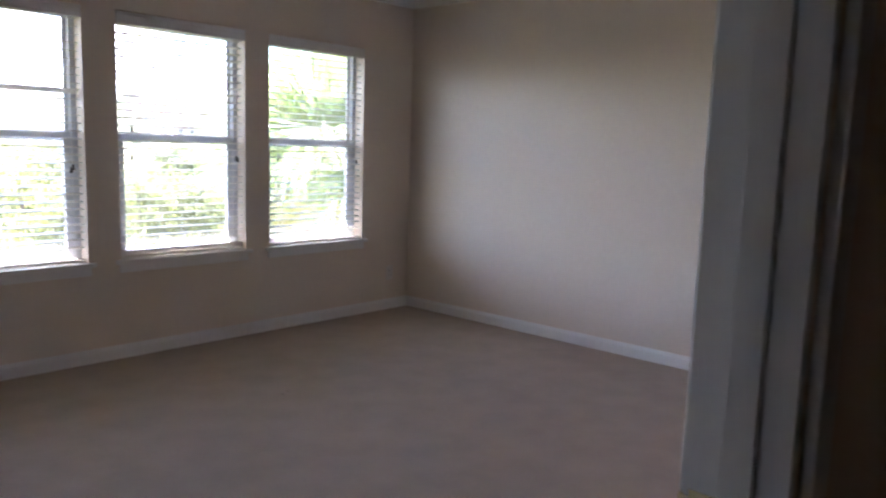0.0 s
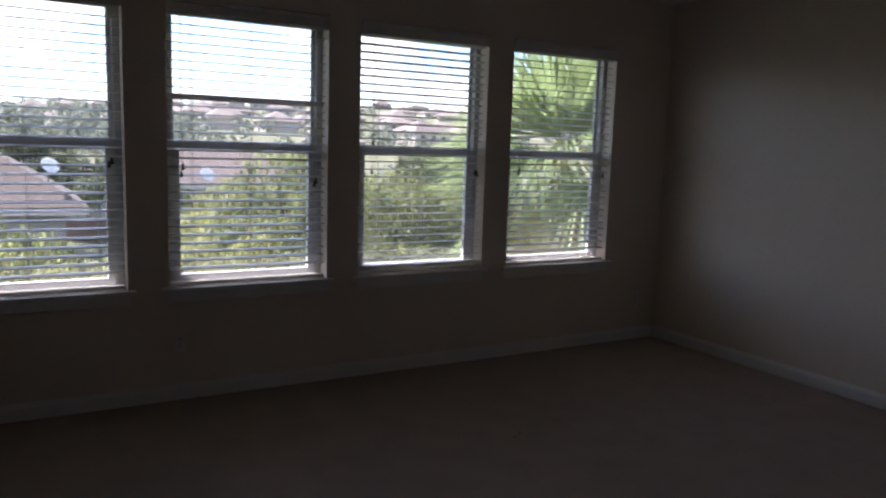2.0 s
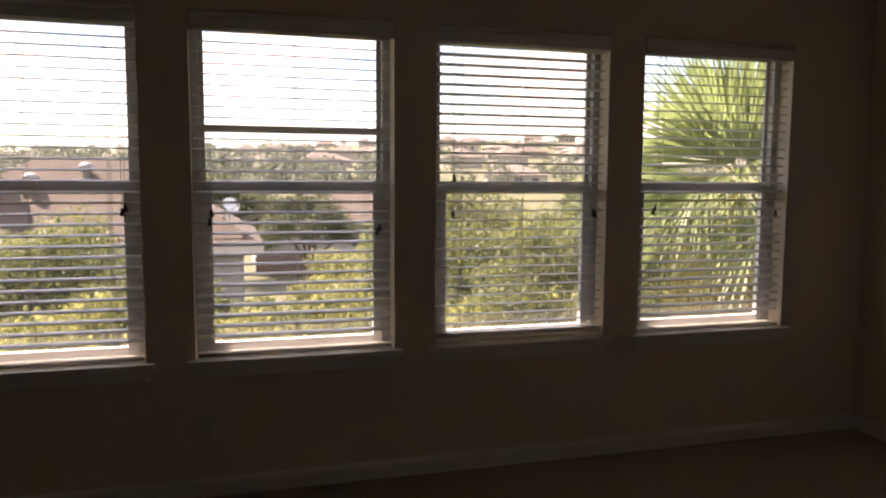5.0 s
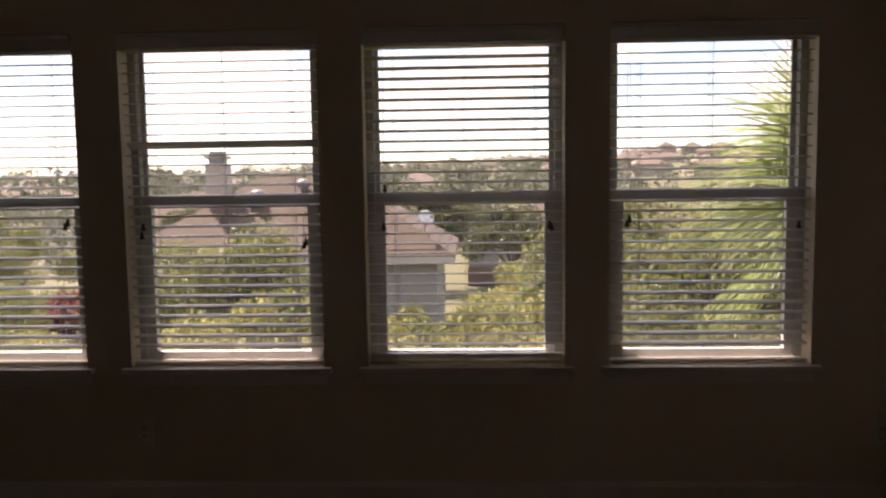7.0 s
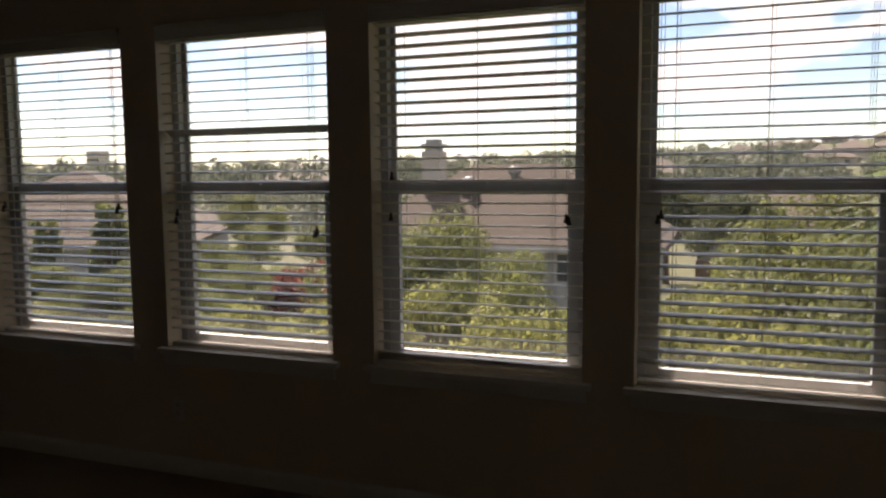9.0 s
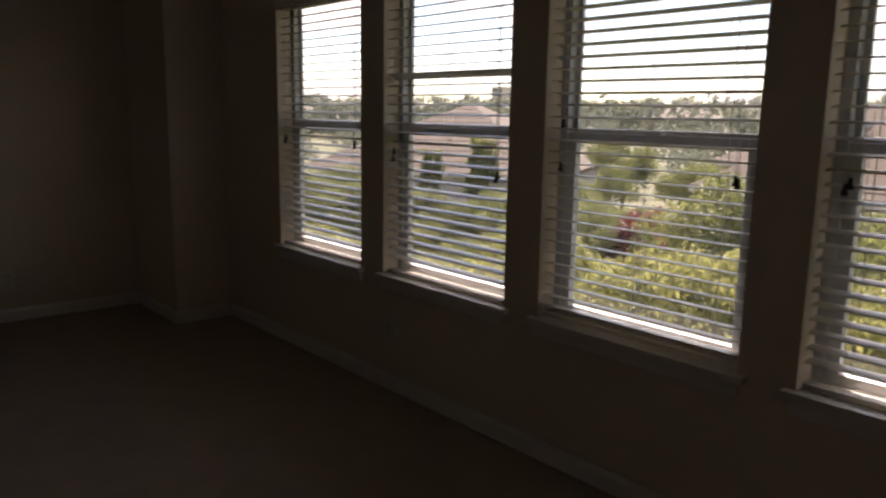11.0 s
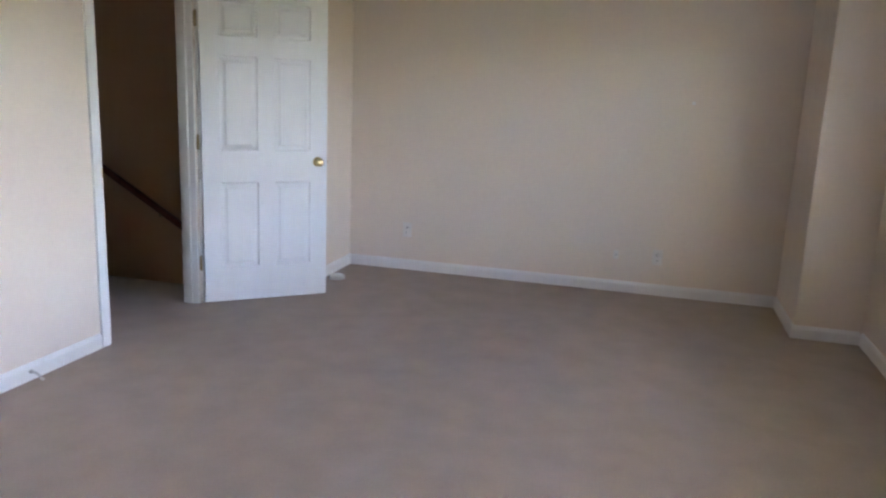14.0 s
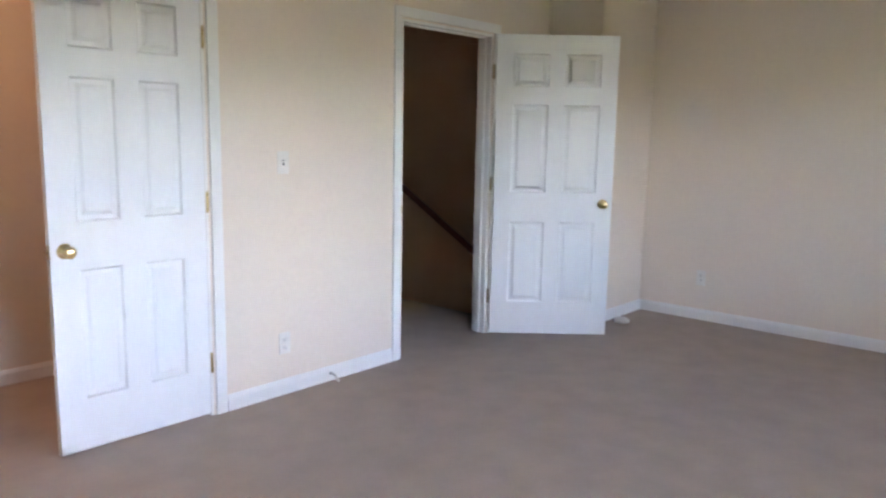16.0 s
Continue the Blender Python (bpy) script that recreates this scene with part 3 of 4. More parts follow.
# ---- outlets, switch and small things ----
def wall_plate(name, label, cat, x, y, z, rz, kind):
    p = thing(name, label, cat, "wall plates" if kind == "outlet" else "", at=(x, y, z), rz=rz)
    part("plate", boxes((-0.036, 0.0005, -0.058, 0.036, 0.006, 0.058), bev=0.0025), M_PLATE, p)
    if kind == "outlet":
        for dz in (-0.021, 0.021):
            s = part("socket", boxes((-0.017, 0.006, dz - 0.014, 0.017, 0.0085, dz + 0.014), bev=0.002), M_PLATE, p)
            part("slot", boxes((-0.008, 0.0085, dz - 0.005, -0.005, 0.009, dz + 0.006), (0.005, 0.0085, dz - 0.005, 0.008, 0.009, dz + 0.006), (-0.002, 0.0085, dz - 0.011, 0.002, 0.009, dz - 0.007)), M_DARK, s)
    elif kind == "switch":
        part("toggle_slot", boxes((-0.006, 0.006, -0.013, 0.006, 0.0066, 0.013)), M_DARK, p)
        part("toggle", boxes((-0.004, 0.005, -0.002, 0.004, 0.018, 0.009), bev=0.001), M_PLATE, p)
    else:
        bm = bmesh.new()
        cyl(bm, (0, 0.005, 0), (0, 0.014, 0), 0.006, seg=12)
        part("jack", bm, M_DARK, p, "dark coaxial jack")
    return p


for x, y, z, rz in ((XW, 2.229, 0.326, -90), (XW, 4.168, 0.286, -90), (2.43, YN, 0.314, 180), (5.66, YN, 0.30, 180), (XE, 2.763, 0.287, 90), (3.105, YS, 0.279, 0)):
    wall_plate("wall_outlet", "white duplex power outlet low on the wall", "outlet", x, y, z, rz, "outlet")
wall_plate("coax_outlet", "small beige cable outlet with a dark jack", "outlet", XW, 3.871, 0.280, -90, "coax").scale = (0.55, 1, 0.55)
wall_plate("light_switch", "white toggle light switch on the wall", "switch", 3.10, YS, 1.226, 0, "switch")

patch = bmesh.new()
lathe(patch, ((0.013, 0.0), (0.011, 0.0012), (0.004, 0.0018)), pose(XW, 4.31, 1.41, 0, 90, 0), 14)
tagged(part("filler_patch", patch, M_TRIM), "small white filler patch on the wall", "patch")

stop = thing("door_bumper", "bent steel spring door stop screwed to the baseboard", "door stop", at=(2.80, YS + 0.014, 0.045))
bm = bmesh.new()
turns, n = 11, 150
ring = []
for i in range(n + 1):
    s = i / n
    c = Vector((0.012 * s * s, 0.008 + 0.062 * s, -0.018 * s * s))
    an = 2 * math.pi * turns * s
    ring.append(c + Vector((0.0055 * math.cos(an), 0, 0.0055 * math.sin(an))))
for p, q in zip(ring, ring[1:]):
    cyl(bm, p, q, 0.0012, seg=4)
part("spring", bm, M_STEEL, stop)
bm = bmesh.new()
cyl(bm, (0, 0, 0), (0, 0.008, 0), 0.009, seg=12)
part("base", bm, M_STEEL, stop)
bm = bmesh.new()
cyl(bm, (0.012, 0.069, -0.018), (0.014, 0.085, -0.022), 0.0075, 0.006, seg=12)
part("tip", bm, M_PLATE, stop, "white rubber tip")

det = thing("smoke_detector", "white round plastic smoke detector lying on the carpet", "smoke detector", at=(0.39, 1.84, 0.0), rz=25)
bm = bmesh.new()
lathe(bm, ((0.058, 0.001), (0.060, 0.008), (0.058, 0.020), (0.044, 0.030), (0.020, 0.034), (0.004, 0.035)), Matrix(), 28)
part("housing", bm, M_PLATE, det, smooth=True)
part("vent_slot", boxes((-0.035, -0.0615, 0.010, 0.035, -0.052, 0.017)), M_DARK, det, "dark vent slot")

for x, y, s, rz in ((3.77, 4.20, 0.035, 20), (3.92, 2.15, 0.03, 70)):
    bm = bmesh.new()
    rng = random.Random(int(x * 1000))
    for k in range(9):
        c = Vector((rng.uniform(-1, 1) * s, rng.uniform(-0.35, 0.35) * s, 0.0025))
        bmesh.ops.create_icosphere(bm, subdivisions=1, radius=rng.uniform(0.0015, 0.0035), matrix=Matrix.Translation(c) @ Matrix.Diagonal((1, 1, 0.5, 1)))
    ob = tagged(part("lint_tuft", bm, M_BARK), "small dark tuft of lint on the carpet", "lint")
    ob.matrix_basis = pose(x, y, 0, 0, 0, rz)

# ---- own house outside ----
structure("roof_eave", boxes((-1.2, OUT, 2.50, XE + 1.2, OUT + 1.04, 2.56), (-1.2, OUT + 1.02, 2.45, XE + 1.2, OUT + 1.06, 2.62)), M_FASCIA, "painted eave and fascia above the windows", "eave")
structure("wing_eave", boxes((-9.4, OUT, 2.50, -4.75, 8.65, 2.58), (-4.79, OUT, 2.42, -4.72, 8.70, 2.68), (-9.4, 8.63, 2.42, -4.72, 8.70, 2.68)), M_FASCIA, "pale eave of the house wing", "eave")

# ---- ground ----
GZ = -3.3


def ground_height(x, y):
    r = math.hypot(x - 2, y)
    a = math.degrees(math.atan2(x - 4, max(y, 1)))
    top = 20.5 + 9.0 * min(1.0, (a + 5) / 22) if a > -5 else max(10.0, 20.5 + (a + 5) * 0.30)
    f = min(max((r - 100) / 440, 0), 1)
    return GZ + top * (f ** 1.05) * (1 if r < 560 else max(0.0, 1 - (r - 560) / 2500)) + (1.2 * noise.noise(Vector((x * 0.02, y * 0.02, 0))) * min(1, max(0, (r - 40) / 60)))


bm = bmesh.new()
rs = [0, 6, 12, 18, 25, 33, 42, 55, 70, 90, 115, 145, 180, 220, 270, 330, 400, 480, 560, 700, 1000, 1600, 3000]
cols = 72
prev = None
for r in rs:
    row = []
    for k in range(cols):
        an = 2 * math.pi * k / cols
        x, y = 2 + r * math.sin(an), r * math.cos(an)
        row.append(bm.verts.new((x, y, ground_height(x, y))))
    if prev:
        for k in range(cols):
            bm.faces.new((prev[k], prev[(k + 1) % cols], row[(k + 1) % cols], row[k]))
    prev = row
bmesh.ops.remove_doubles(bm, verts=bm.verts[:], dist=0.001)
bmesh.ops.recalc_face_normals(bm, faces=bm.faces[:])
structure("ground", bm, M_GRASS, "rolling ground with dry and green grass", "ground")


# ---- neighbouring houses ----
def hip_roof(w, d, rise, over, z, thick=0.16):
    """Hip roof over a w x d plan, centred, eaves at z."""
    bm = bmesh.new()
    a, b = w / 2 + over, d / 2 + over
    run = min(a, b)
    rx, ry = max(a - run, 0.25), max(b - run, 0.25)
    lo = [bm.verts.new(p) for p in ((-a, -b, z - thick), (a, -b, z - thick), (a, b, z - thick), (-a, b, z - thick))]
    ea = [bm.verts.new(p) for p in ((-a, -b, z), (a, -b, z), (a, b, z), (-a, b, z))]
    ri = [bm.verts.new(p) for p in ((-rx, -ry, z + rise), (rx, -ry, z + rise), (rx, ry, z + rise), (-rx, ry, z + rise))]
    bm.faces.new(lo[::-1])
    for i in range(4):
        j = (i + 1) % 4
        bm.faces.new((lo[i], lo[j], ea[j], ea[i]))
        bm.faces.new((ea[i], ea[j], ri[j], ri[i]))
    bm.faces.new(ri)
    return bm


def shingle_courses(w, d, rise, over, z, n=16):
    """Low raised strips that step the roof into courses."""
    bm = bmesh.new()
    a, b = w / 2 + over, d / 2 + over
    run = min(a, b)
    for k in range(n):
        f0, f1 = k / n, (k + 1) / n
        for lift, f in ((0.022, f0),):
            ax, by = a - run * f0 + 0.012, b - run * f0 + 0.012
            cx, cy = a - run * f1, b - run * f1
            z0, z1 = z + rise * f0 + lift, z + rise * f1 + 0.006
            lo = [bm.verts.new(p) for p in ((-ax, -by, z0), (ax, -by, z0), (ax, by, z0), (-ax, by, z0))]
            hi = [bm.verts.new(p) for p in ((-cx, -cy, z1), (cx, -cy, z1), (cx, cy, z1), (-cx, cy, z1))]
            un = [bm.verts.new((v.co.x, v.co.y, v.co.z - 0.022)) for v in lo]
            for i in range(4):
                j = (i + 1) % 4
                bm.faces.new((lo[i], lo[j], hi[j], hi[i]))
                bm.faces.new((un[i], un[j], lo[j], lo[i]))
    return bm


def house_window(parent, x, y, z, w, h):
    f = part("window", boxes((x - w / 2 - 0.06, y - 0.05, z - 0.06, x + w / 2 + 0.06, y - 0.001, z), (x - w / 2 - 0.06, y - 0.05, z + h, x + w / 2 + 0.06, y - 0.001, z + h + 0.06),
                             (x - w / 2 - 0.06, y - 0.05, z, x - w / 2, y - 0.001, z + h), (x + w / 2, y - 0.05, z, x + w / 2 + 0.06, y - 0.001, z + h), (x - 0.025, y - 0.045, z, x + 0.025, y - 0.001, z + h)), M_FASCIA, parent)
    for s in (-1, 1):
        part("pane", boxes((x + s * w / 4 - w / 4 + 0.015, y - 0.02, z, x + s * w / 4 + w / 4 - 0.015, y - 0.002, z + h)), M_PANE, f)


def house(label, cx, cy, gz, w, d, eave, rise, wall_mat, over=0.5, rz=0, windows=(), courses=0):
    h = thing("neighbour_house", label, "house", "houses of the neighbourhood", at=(cx, cy, gz), rz=rz)
    part("wall", boxes((-w / 2, -d / 2, -0.5, w / 2, d / 2, eave - 0.162)), wall_mat, h)
    r = part("roof", hip_roof(w, d, rise, over, eave), M_ROOF, h, "brown shingled hip roof")
    part("fascia", boxes((-w / 2 - over, -d / 2 - over - 0.02, eave - 0.18, w / 2 + over, -d / 2 - over - 0.001, eave - 0.01)), M_FASCIA, h)
    if courses:
        part("shingle_course", shingle_courses(w, d, rise, over, eave, courses), M_ROOF, r)
    for wx, wz, ww, wh in windows:
        house_window(h, wx, -d / 2, wz, ww, wh)
    return h


H1 = house("grey-sided single-storey house with a brown shingle hip roof", -1.375, 26.0, GZ, 8.65, 6.0, 2.80, 2.25, M_STUCCO, 0.5, 0,
           ((2.30, 1.78, 0.72, 0.74), (-2.4, 1.78, 0.72, 0.74)), 14)
chim = thing("chimney", "pale sided chimney with a dark metal cap on the roof", "chimney", at=(-3.75, 24.9, 0.42))
part("stack", boxes((-0.30, -0.34, -0.6, 0.30, 0.34, 1.75), bev=0.02), M_STUCCO2, chim)
part("cap", boxes((-0.22, -0.22, 1.75, 0.22, 0.22, 1.90), (-0.32, -0.32, 1.90, 0.32, 0.32, 1.98), (-0.2, -0.2, 1.98, 0.2, 0.2, 2.12)), M_TANK, chim, "dark metal cap")


def roof_vent(x, y, z):
    v = thing("roof_vent", "round grey turbine vent on the shingle roof", "roof vent", "vents on the roof", at=(x, y, z))
    bm = bmesh.new()
    lathe(bm, ((0.10, -0.1), (0.10, 0.12), (0.17, 0.15), (0.22, 0.25), (0.18, 0.35), (0.06, 0.40)), Matrix(), 14)
    part("turbine", bm, M_TANK, v, smooth=True)
    part("flashing", boxes((-0.22, -0.22, -0.12, 0.22, 0.22, -0.05), bev=0.01), M_TANK, v)


roof_vent(-2.5, 24.6, 0.98)
roof_vent(-1.2, 25.1, 1.28)


def dish(x, y, z, rz, s=1.0):
    d = thing("satellite_dish", "pale grey satellite dish on a bent mast", "satellite dish", at=(x, y, z), rz=rz)
    bm = bmesh.new()
    lathe(bm, ((0.02 * s, 0.0), (0.14 * s, 0.012), (0.26 * s, 0.045), (0.34 * s, 0.085), (0.345 * s, 0.09), (0.26 * s, 0.06), (0.14 * s, 0.03), (0.02 * s, 0.02)), pose(0, 0, 0.35, 55, 0, 0), 20)
    part("reflector", bm, M_DISH, d, smooth=True)
    bm = bmesh.new()
    cyl(bm, (0, 0.05, -0.15), (0, 0.05, 0.33), 0.022, seg=8)
    cyl(bm, (0, 0.02, 0.25), (0, -0.45, 0.42), 0.012, seg=6)
    box(bm, -0.04, -0.52, 0.38, 0.04, -0.42, 0.46)
    part("mast", bm, M_TANK, d)


dish(2.62, 23.42, 0.14, 25, 0.68)

H2 = house("pale-sided house with a brown shingle roof and brick base", 10.3, 42.0, GZ, 13.0, 9.0, 2.5, 1.55, M_STUCCO, 0.5, 0, ((3.6, 1.0, 1.1, 1.1),), 14)
part("brick_base", boxes((-6.55, -4.56, -0.5, 6.55, -4.501, 0.9)), M_BRICK, H2, "red-brown brick base")
dish(9.65, 37.0, -0.70, 15, 1.0)
H3 = house("grey house with a long brown shingle roof", -22.8, 29.5, GZ - 0.5, 11, 12, 2.7, 2.9, M_STUCCO, 0.5, 28, ((-2, 1.0, 1.2, 1.2), (2.5, 1.0, 1.2, 1.2)), 14)
H4 = house("cream stucco house with a brown hip roof", -13.5, 52.0, GZ - 0.8, 12, 10, 2.8, 2.6, M_STUCCO2, 0.5, 8, ((-3, 1.0, 1.2, 1.2), (1.5, 1.0, 1.2, 1.2)), 8)


# ---- trees ----
def leaf_cloud(bm, centre, radii, count, size, rng, shell=0.55):
    """Scatters folded leaf blades through a lumpy ellipsoid."""
    c = Vector(centre)
    for _ in range(count):
        v = Vector((rng.gauss(0, 1), rng.gauss(0, 1), rng.gauss(0, 1))).normalized()
        rr = shell + (1 - shell) * rng.random() ** 0.5
        rr *= 0.80 + 0.35 * noise.noise(v * 2.3 + c)
        p = c + Vector((v.x * radii[0], v.y * radii[1], v.z * radii[2])) * rr
        s = size * rng.uniform(0.6, 1.4)
        n = (v + Vector((rng.uniform(-1, 1), rng.uniform(-1, 1), rng.uniform(-0.6, 1)))).normalized()
        t = n.orthogonal().normalized()
        t = (Matrix.Rotation(rng.uniform(0, 6.28), 3, n) @ t)
        b = n.cross(t)
        q = [bm.verts.new(p + t * s), bm.verts.new(p + b * s * 0.45 + n * s * 0.12), bm.verts.new(p - t * s), bm.verts.new(p - b * s * 0.45 + n * s * 0.12)]
        bm.faces.new(q)


def tree_meshes(seed, height, crown_r, mat, clumps=14, leaves=260, size=0.11, trunk_r=0.13, crown_from=0.35):
    rng = random.Random(seed)
    wood = bmesh.new()
    fork = height * crown_from
    cyl(wood, (0, 0, -0.3), (0.05, 0, fork), trunk_r, trunk_r * 0.72, 9)
    crown = bmesh.new()
    for k in range(clumps):
        an = k * 2.4 + rng.uniform(-0.4, 0.4)
        hz = fork + (height - fork) * rng.uniform(0.25, 0.92)
        env = math.sqrt(max(0.05, 1 - ((hz - (fork + height) / 2) / ((height - fork) * 0.62)) ** 2))
        rad = crown_r * env * rng.uniform(0.3, 0.85)
        tip = Vector((math.cos(an) * rad, math.sin(an) * rad, hz))
        if k % 2 == 0:
            midp = Vector((tip.x * 0.45, tip.y * 0.45, fork + (hz - fork) * 0.5))
            cyl(wood, (0.05, 0, fork - 0.1), midp, trunk_r * 0.5, trunk_r * 0.32, 6)
            cyl(wood, midp, tip, trunk_r * 0.32, trunk_r * 0.1, 5)
        r = crown_r * rng.uniform(0.30, 0.48)
        leaf_cloud(crown, tip, (r, r, r * 0.8), leaves, size, rng)
    return mesh_of("trunk", wood, M_BARK), mesh_of("crown", crown, mat)


KINDS = {
    "green": tree_meshes(3, 3.9, 1.75, M_LEAF, 18, 950, 0.047),
    "bright": tree_meshes(5, 2.6, 1.5, M_LEAF_Y, 16, 700, 0.045, crown_from=0.2),
    "dark": tree_meshes(8, 5.2, 2.6, M_LEAF_D, 18, 560, 0.10, 0.2),
    "tall": tree_meshes(11, 4.3, 1.9, M_LEAF, 20, 950, 0.047, 0.15),
    "red": tree_meshes(13, 1.9, 1.1, M_LEAF_R, 12, 360, 0.06, crown_from=0.15),
    "shrub": tree_meshes(17, 1.5, 1.2, M_LEAF_Y, 13, 560, 0.042, 0.05, 0.08),
    "olive": tree_meshes(23, 2.6, 1.35, M_LEAF, 16, 640, 0.045, crown_from=0.2),
    "plume": tree_meshes(29, 1.75, 0.42, M_PLUME, 14, 260, 0.05, 0.04, 0.1),
    "cypress": tree_meshes(19, 4.2, 0.62, M_LEAF, 54, 190, 0.06, 0.1, 0.06),
}
LABELS = {"green": "leafy green garden tree", "bright": "sunlit yellow-green small tree", "dark": "dense dark green oak", "tall": "rounded green tree with uneven crown",
          "red": "red-leaved garden shrub", "shrub": "low sunlit yellow-green shrub", "cypress": "narrow dark green cypress",
          "olive": "bushy olive-green small tree", "plume": "tan seed-headed plume shrub"}


def tree(kind, x, y, s=1.0, rz=0.0, sz=None, z=None):
    nm = {"shrub": "shrub", "red": "shrub", "plume": "shrub"}.get(kind, "tree")
    t = thing(nm, LABELS[kind] + " in the gardens below", nm, nm + "s in the gardens", at=(x, y, (ground_height(x, y) if z is None else z)), rz=rz)
    t.scale = (s, s, sz or s)
    wood, crown = KINDS[kind]
    part("trunk", wood, None, t)
    part("crown", crown, None, t, LABELS[kind].split(" ", 1)[0] + " foliage")


tree("tall", 6.1, 14.2, 1.02, 80)
tree("green", 7.7, 13.0, 1.02, 20)
tree("green", 6.9, 11.6, 0.84, 310)
tree("bright", 9.2, 12.8, 1.25, 210)
tree("green", 8.6, 15.8, 1.02, 300)
tree("dark", 12.2, 19.5, 0.82, 40)
tree("green", -0.7, 15.4, 0.98, 140)
tree("tall", 0.5, 16.4, 0.84, 200)
tree("bright", 7.6, 10.9, 1.05, 170)
tree("green", 9.8, 15.2, 0.9, 120)
tree("dark", 5.6, 31.5, 0.72, 50)
tree("dark", 2.6, 36.0, 0.85, 150)
tree("dark", 16.5, 24.0, 0.75, 30)
tree("green", 13.0, 19.0, 0.9, 200)
tree("bright", 5.0, 18.5, 1.06, 33)
for x, y, s in ((6.2, 21.5, 1.15), (8.3, 24.0, 1.2), (10.6, 27.0, 1.2), (9.0, 31.5, 1.1), (12.8, 31.0, 1.2)):
    tree("bright", x, y, s, 47 * x)
tree("cypress", -12.1, 20.0, 1.0, 0)
tree("cypress", -15.3, 20.5, 0.86, 90)
tree("tall", -9.6, 22.5, 0.72, 33)
tree("green", -8.3, 26.5, 0.80, 99)
tree("tall", -13.8, 30.0, 0.9, 180)
tree("dark", -10.0, 38.0, 0.7, 12)
tree("green", -6.6, 19.6, 0.62, 12)
tree("red", -4.9, 18.6, 1.25, 0)
tree("red", -8.4, 18.0, 1.0, 60)
tree("red", -6.6, 17.2, 0.8, 160)
tree("plume", -4.2, 16.4, 1.0, 0)
for k in range(13):
    tree(("green", "olive", "tall")[k % 3], -17.5 + 0.95 * k, 17.6 + 1.3 * math.sin(2.1 * k), 0.60 + 0.07 * math.sin(3.7 * k), 50 * k)
rng = random.Random(41)
# the hedge below the windows
for k in range(40):
    x = -5.0 + 0.32 * k + rng.uniform(-0.15, 0.15)
    h = 2.92 + 0.08 * min(1.0, max(0.0, x - 0.6)) + 0.12 * math.sin(1.3 * x) + rng.uniform(-0.22, 0.18) - (0.18 * max(0.0, 1.0 - x) ** 0.8)
    tree(rng.choice(("bright", "bright", "olive")), x, 11.6 + rng.uniform(0, 2.2), 0.82, rng.uniform(0, 360), h / 2.6)
for k in range(46):
    x = -13.0 + 0.42 * k + rng.uniform(-0.3, 0.3)
    tree("shrub", x, 9.4 + rng.uniform(0, 2.0), rng.uniform(0.9, 1.45), rng.uniform(0, 360))
for k in range(30):
    x = -15.5 + 0.40 * k + rng.uniform(-0.5, 0.5)
    tree(rng.choice(("bright", "olive", "green")), x, 11.5 + rng.uniform(0, 6.5), rng.uniform(0.58, 0.74), rng.uniform(0, 360))


# ---- palm ----
def fan_blade(seed, radius, mat, droop=0.35, leaflets=54, spread=160):
    """Fan blade with the hastula at the origin, opening along +y, upper face +z."""
    rng = random.Random(seed)
    bm = bmesh.new()
    for k in range(leaflets):
        an = radians(-spread / 2 + spread * k / (leaflets - 1) + rng.uniform(-1.5, 1.5))
        L = radius * (1 - 0.18 * abs(an) / radians(spread / 2)) * rng.uniform(0.88, 1.06)
        dirv = Vector((math.sin(an), math.cos(an), 0))
        side = Vector((math.cos(an), -math.sin(an), 0))
        dr = droop * rng.uniform(0.5, 1.6)
        prev = None
        steps = 6
        for j in range(steps + 1):
            s = j / steps
            w = radius * math.radians(spread / leaflets) * (s * 0.50 if s < 0.5 else 0.25 * (1 - (s - 0.5) / 0.5) ** 0.8) + 0.0015
            c = dirv * (L * s) + Vector((0, 0, -dr * L * max(0, s - 0.35) ** 2 * 1.6))
            fold = w * 0.45
            row = [bm.verts.new(c + side * w + Vector((0, 0, fold))), bm.verts.new(c), bm.verts.new(c - side * w + Vector((0, 0, fold)))]
            if prev:
                bm.faces.new((prev[0], prev[1], row[1], row[0]))
                bm.faces.new((prev[1], prev[2], row[2], row[1]))
            prev = row
    return mesh_of("blade", bm, mat)


palm = thing("palm_tree", "green fan palm with yellowing lower fronds beside the house", "palm tree", at=(7.22, 8.12, GZ + 0.42))
bm = bmesh.new()
prev = None
for k in range(29):
    z = -0.8 + k * (4.55 / 28)
    r = 0.15 - 0.05 * k / 28 + (0.012 if k % 2 else -0.008)
    row = [bm.verts.new((r * math.cos(2 * math.pi * i / 14) + 0.05 * math.sin(k * 0.2), r * math.sin(2 * math.pi * i / 14), z)) for i in range(14)]
    if prev:
        for i in range(14):
            bm.faces.new((prev[i], prev[(i + 1) % 14], row[(i + 1) % 14], row[i]))
    prev = row
bm.faces.new(prev)
part("trunk", bm, M_BARK, palm, "ringed grey-brown trunk")
blades = [fan_blade(s, 1.28, M_PALM, dr, 44, 115) for s, dr in ((1, 0.10), (2, 0.20), (3, 0.40))]
dry = [fan_blade(s, 0.9, M_PALM_Y, 0.8) for s in (7, 8)]
rng = random.Random(9)
HUB = 4.36
COUNT = 33
# the young fans in the heart: azimuth, lift and roll
HEART = ((140, 84, 0), (-40, 74, 12), (60, 62, 62), (28, 76, 48), (232, 60, -60), (100, 48, 50), (-85, 52, -48), (165, 58, 20))
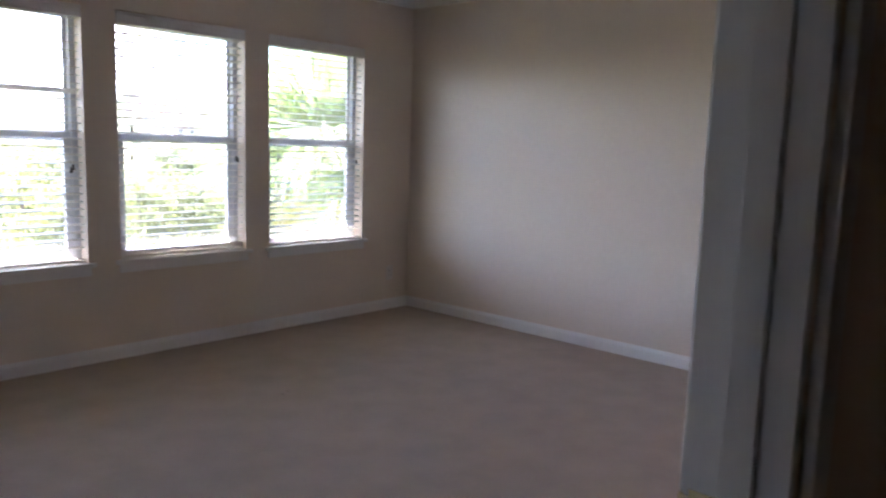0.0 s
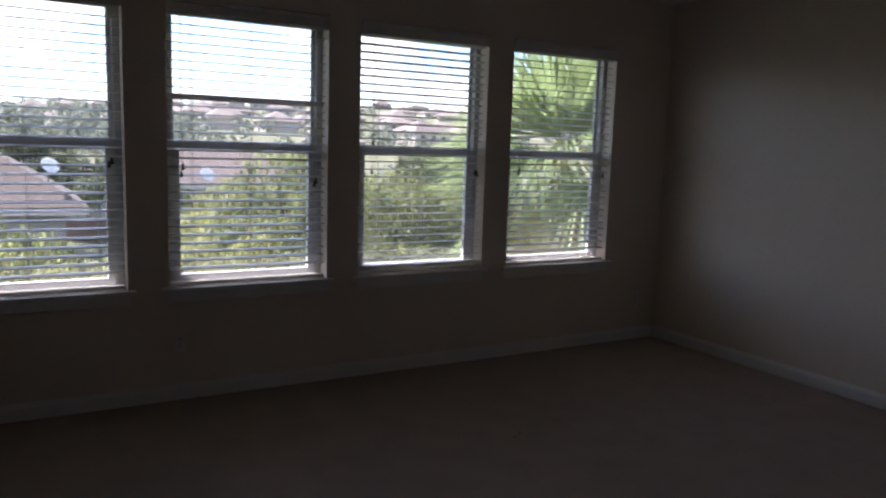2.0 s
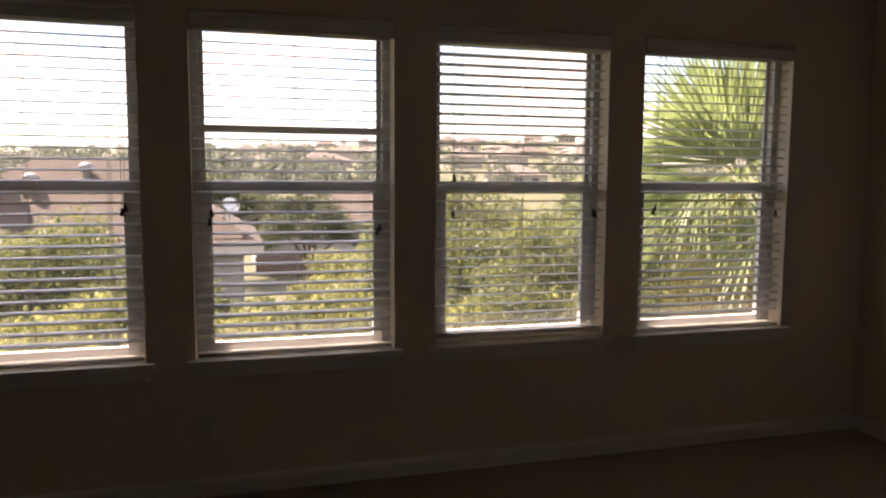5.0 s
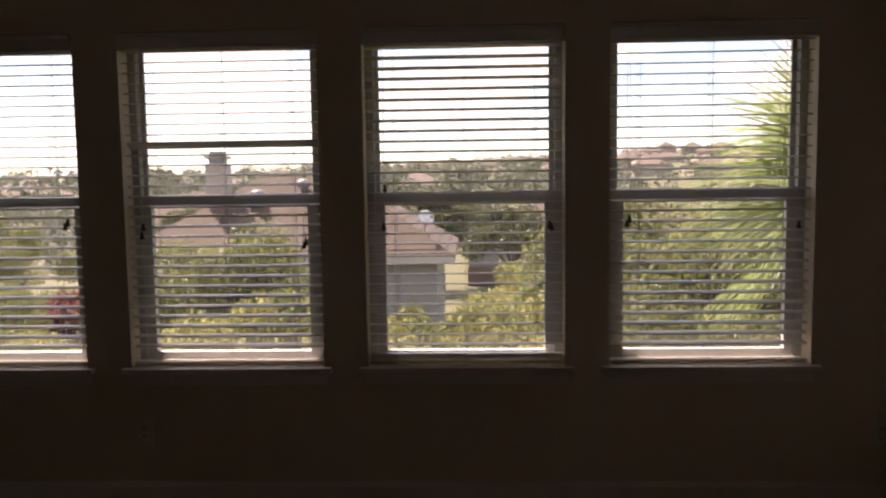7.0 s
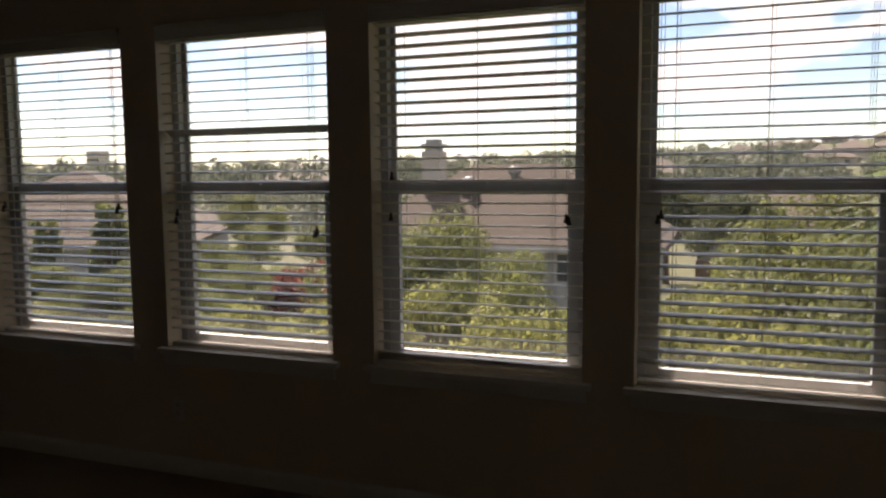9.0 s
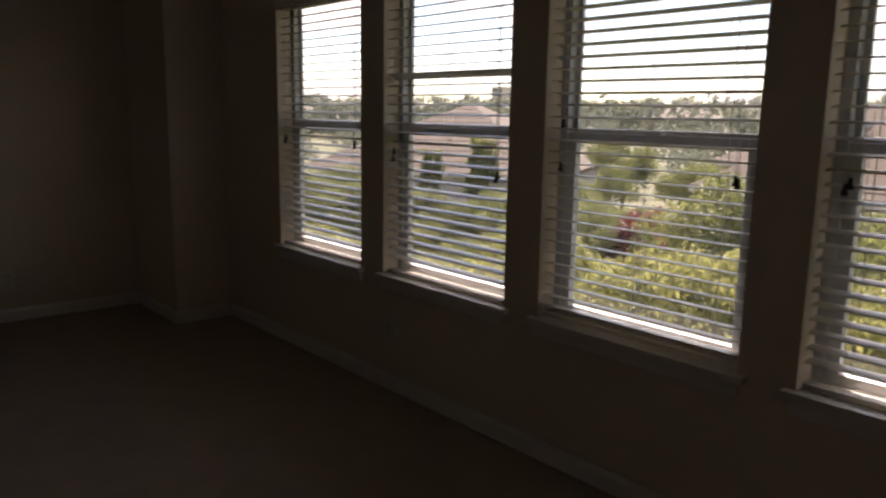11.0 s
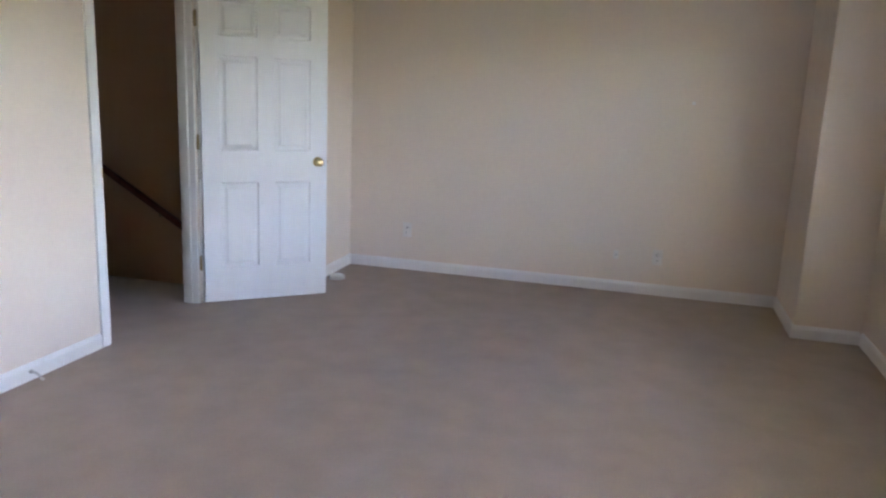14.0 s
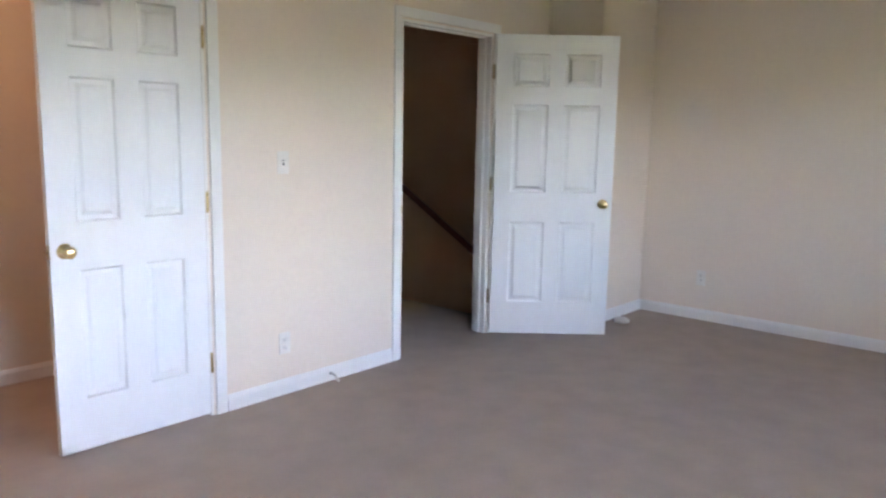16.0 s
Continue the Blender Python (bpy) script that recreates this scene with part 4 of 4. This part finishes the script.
for k in range(COUNT):
    an = k * 137.5 + 70 + rng.uniform(-10, 10)
    low = k / (COUNT - 1)
    el = 70 - 126 * low + rng.uniform(-6, 6)
    plen = 0.16 + 0.62 * low + rng.uniform(-0.04, 0.06)
    roll = rng.uniform(-30, 30)
    if k < len(HEART):
        an, el, roll = HEART[k]
        plen = 0.12
    # a stalk that bends down towards its blade
    stalk, sag = bmesh.new(), 0.25 + 0.60 * low
    pts = [Vector((0, plen * j / 5, -sag * (plen * j / 5) ** 2)) for j in range(6)]
    for p, q in zip(pts, pts[1:]):
        cyl(stalk, p, q, 0.013, 0.011, seg=6)
    fr = part("frond", stalk, M_PETIOLE, palm, "long palm frond",
              m=pose(0, 0, HUB - 0.30 * low) @ pose(0, 0, 0, 0, 0, an) @ pose(0, 0.10, 0, el, 0, 0))
    src = dry[k % 2] if low > 0.70 else (blades[0] if k < len(HEART) else blades[k % 3])
    part("blade", src, None, fr, m=Matrix.Translation(pts[-1]) @ pose(0, 0, 0, -4 - 32 * low, roll, 0))

# ---- distance: houses and woods on the slopes ----
far_wall = boxes((-6, -5, -1, 6, 5, 2.8))
far_wall = mesh_of("wall", far_wall, M_STUCCO2)
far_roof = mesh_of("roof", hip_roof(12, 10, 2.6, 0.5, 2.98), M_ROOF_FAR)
far_pane = mesh_of("window", boxes((-0.7, -0.04, 0, 0.7, 0, 1.3)), M_PANE)
rng = random.Random(77)
spots = []
for ring_r, count, az0, az1 in ((150, 5, -72, 60), (190, 6, -72, 60), (230, 8, -72, 60), (280, 9, -72, 60), (340, 10, -72, 60),
                               (205, 11, 6, 50), (255, 13, 6, 50), (310, 15, 6, 50), (380, 18, 2, 50), (440, 19, 2, 50)):
    for k in range(count):
        az = radians(az0 + (az1 - az0) * (k + 0.5) / count + rng.uniform(-2.0, 2.0))
        r = ring_r * rng.uniform(0.93, 1.07)
        x, y = 4 + r * math.sin(az), 3 + r * math.cos(az)
        if min((math.hypot(x - a, y - b) for a, b in spots), default=99) < 13:
            continue
        spots.append((x, y))
        h = thing("distant_house", "distant cream house with a brown roof on the slope", "house", "houses on the far slopes", at=(x, y, ground_height(x, y) - 0.2), rz=rng.choice((0, 12, -15, 90, 78)))
        up = rng.choice((1.0, 1.0, 1.45))
        h.scale = (0.9, 0.9, 0.72 * up)
        part("wall", far_wall, None, h)
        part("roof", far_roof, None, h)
        for wx in (-3.4, 0.2, 3.6):
            part("window", far_pane, None, h, m=pose(wx, -5.0, 0.9))


def woods(name, label, n, r0, r1, rad, leaves, size, seed):
    rng = random.Random(seed)
    bm = bmesh.new()
    verts, faces = [], []
    for _ in range(n):
        az = radians(rng.uniform(-78, 66))
        r = math.exp(rng.uniform(math.log(r0), math.log(r1)))
        x, y = 4 + r * math.sin(az), 3 + r * math.cos(az)
        if min((math.hypot(x - a, y - b) for a, b in spots), default=99) < 8.5:
            continue
        s = rad * rng.uniform(0.6, 1.4)
        if az > 0.1:
            if rng.random() < 0.55 and r < 470:
                continue
            s *= 0.72
        if r > 250:
            s *= 0.78
        leaf_cloud(bm, (x, y, ground_height(x, y) + s * 0.75), (s, s, s * rng.uniform(0.8, 1.1)), leaves, size * s, rng, 0.75)
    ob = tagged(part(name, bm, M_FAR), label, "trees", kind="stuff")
    return ob


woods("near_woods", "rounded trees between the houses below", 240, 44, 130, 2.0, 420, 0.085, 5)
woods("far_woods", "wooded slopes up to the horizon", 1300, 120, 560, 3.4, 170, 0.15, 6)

tower = thing("office_block", "distant pale square office block above the trees", "building", at=(-330, 340, 11.5))
part("wall", boxes((-4.6, -4, -16, 4.6, 4, 6)), M_STUCCO2, tower)
for r in range(4):
    part("window_band", boxes((-4.2, -4.2, -5.4 + r * 2.9, 4.2, -4.01, -4.2 + r * 2.9)), M_PANE, tower)
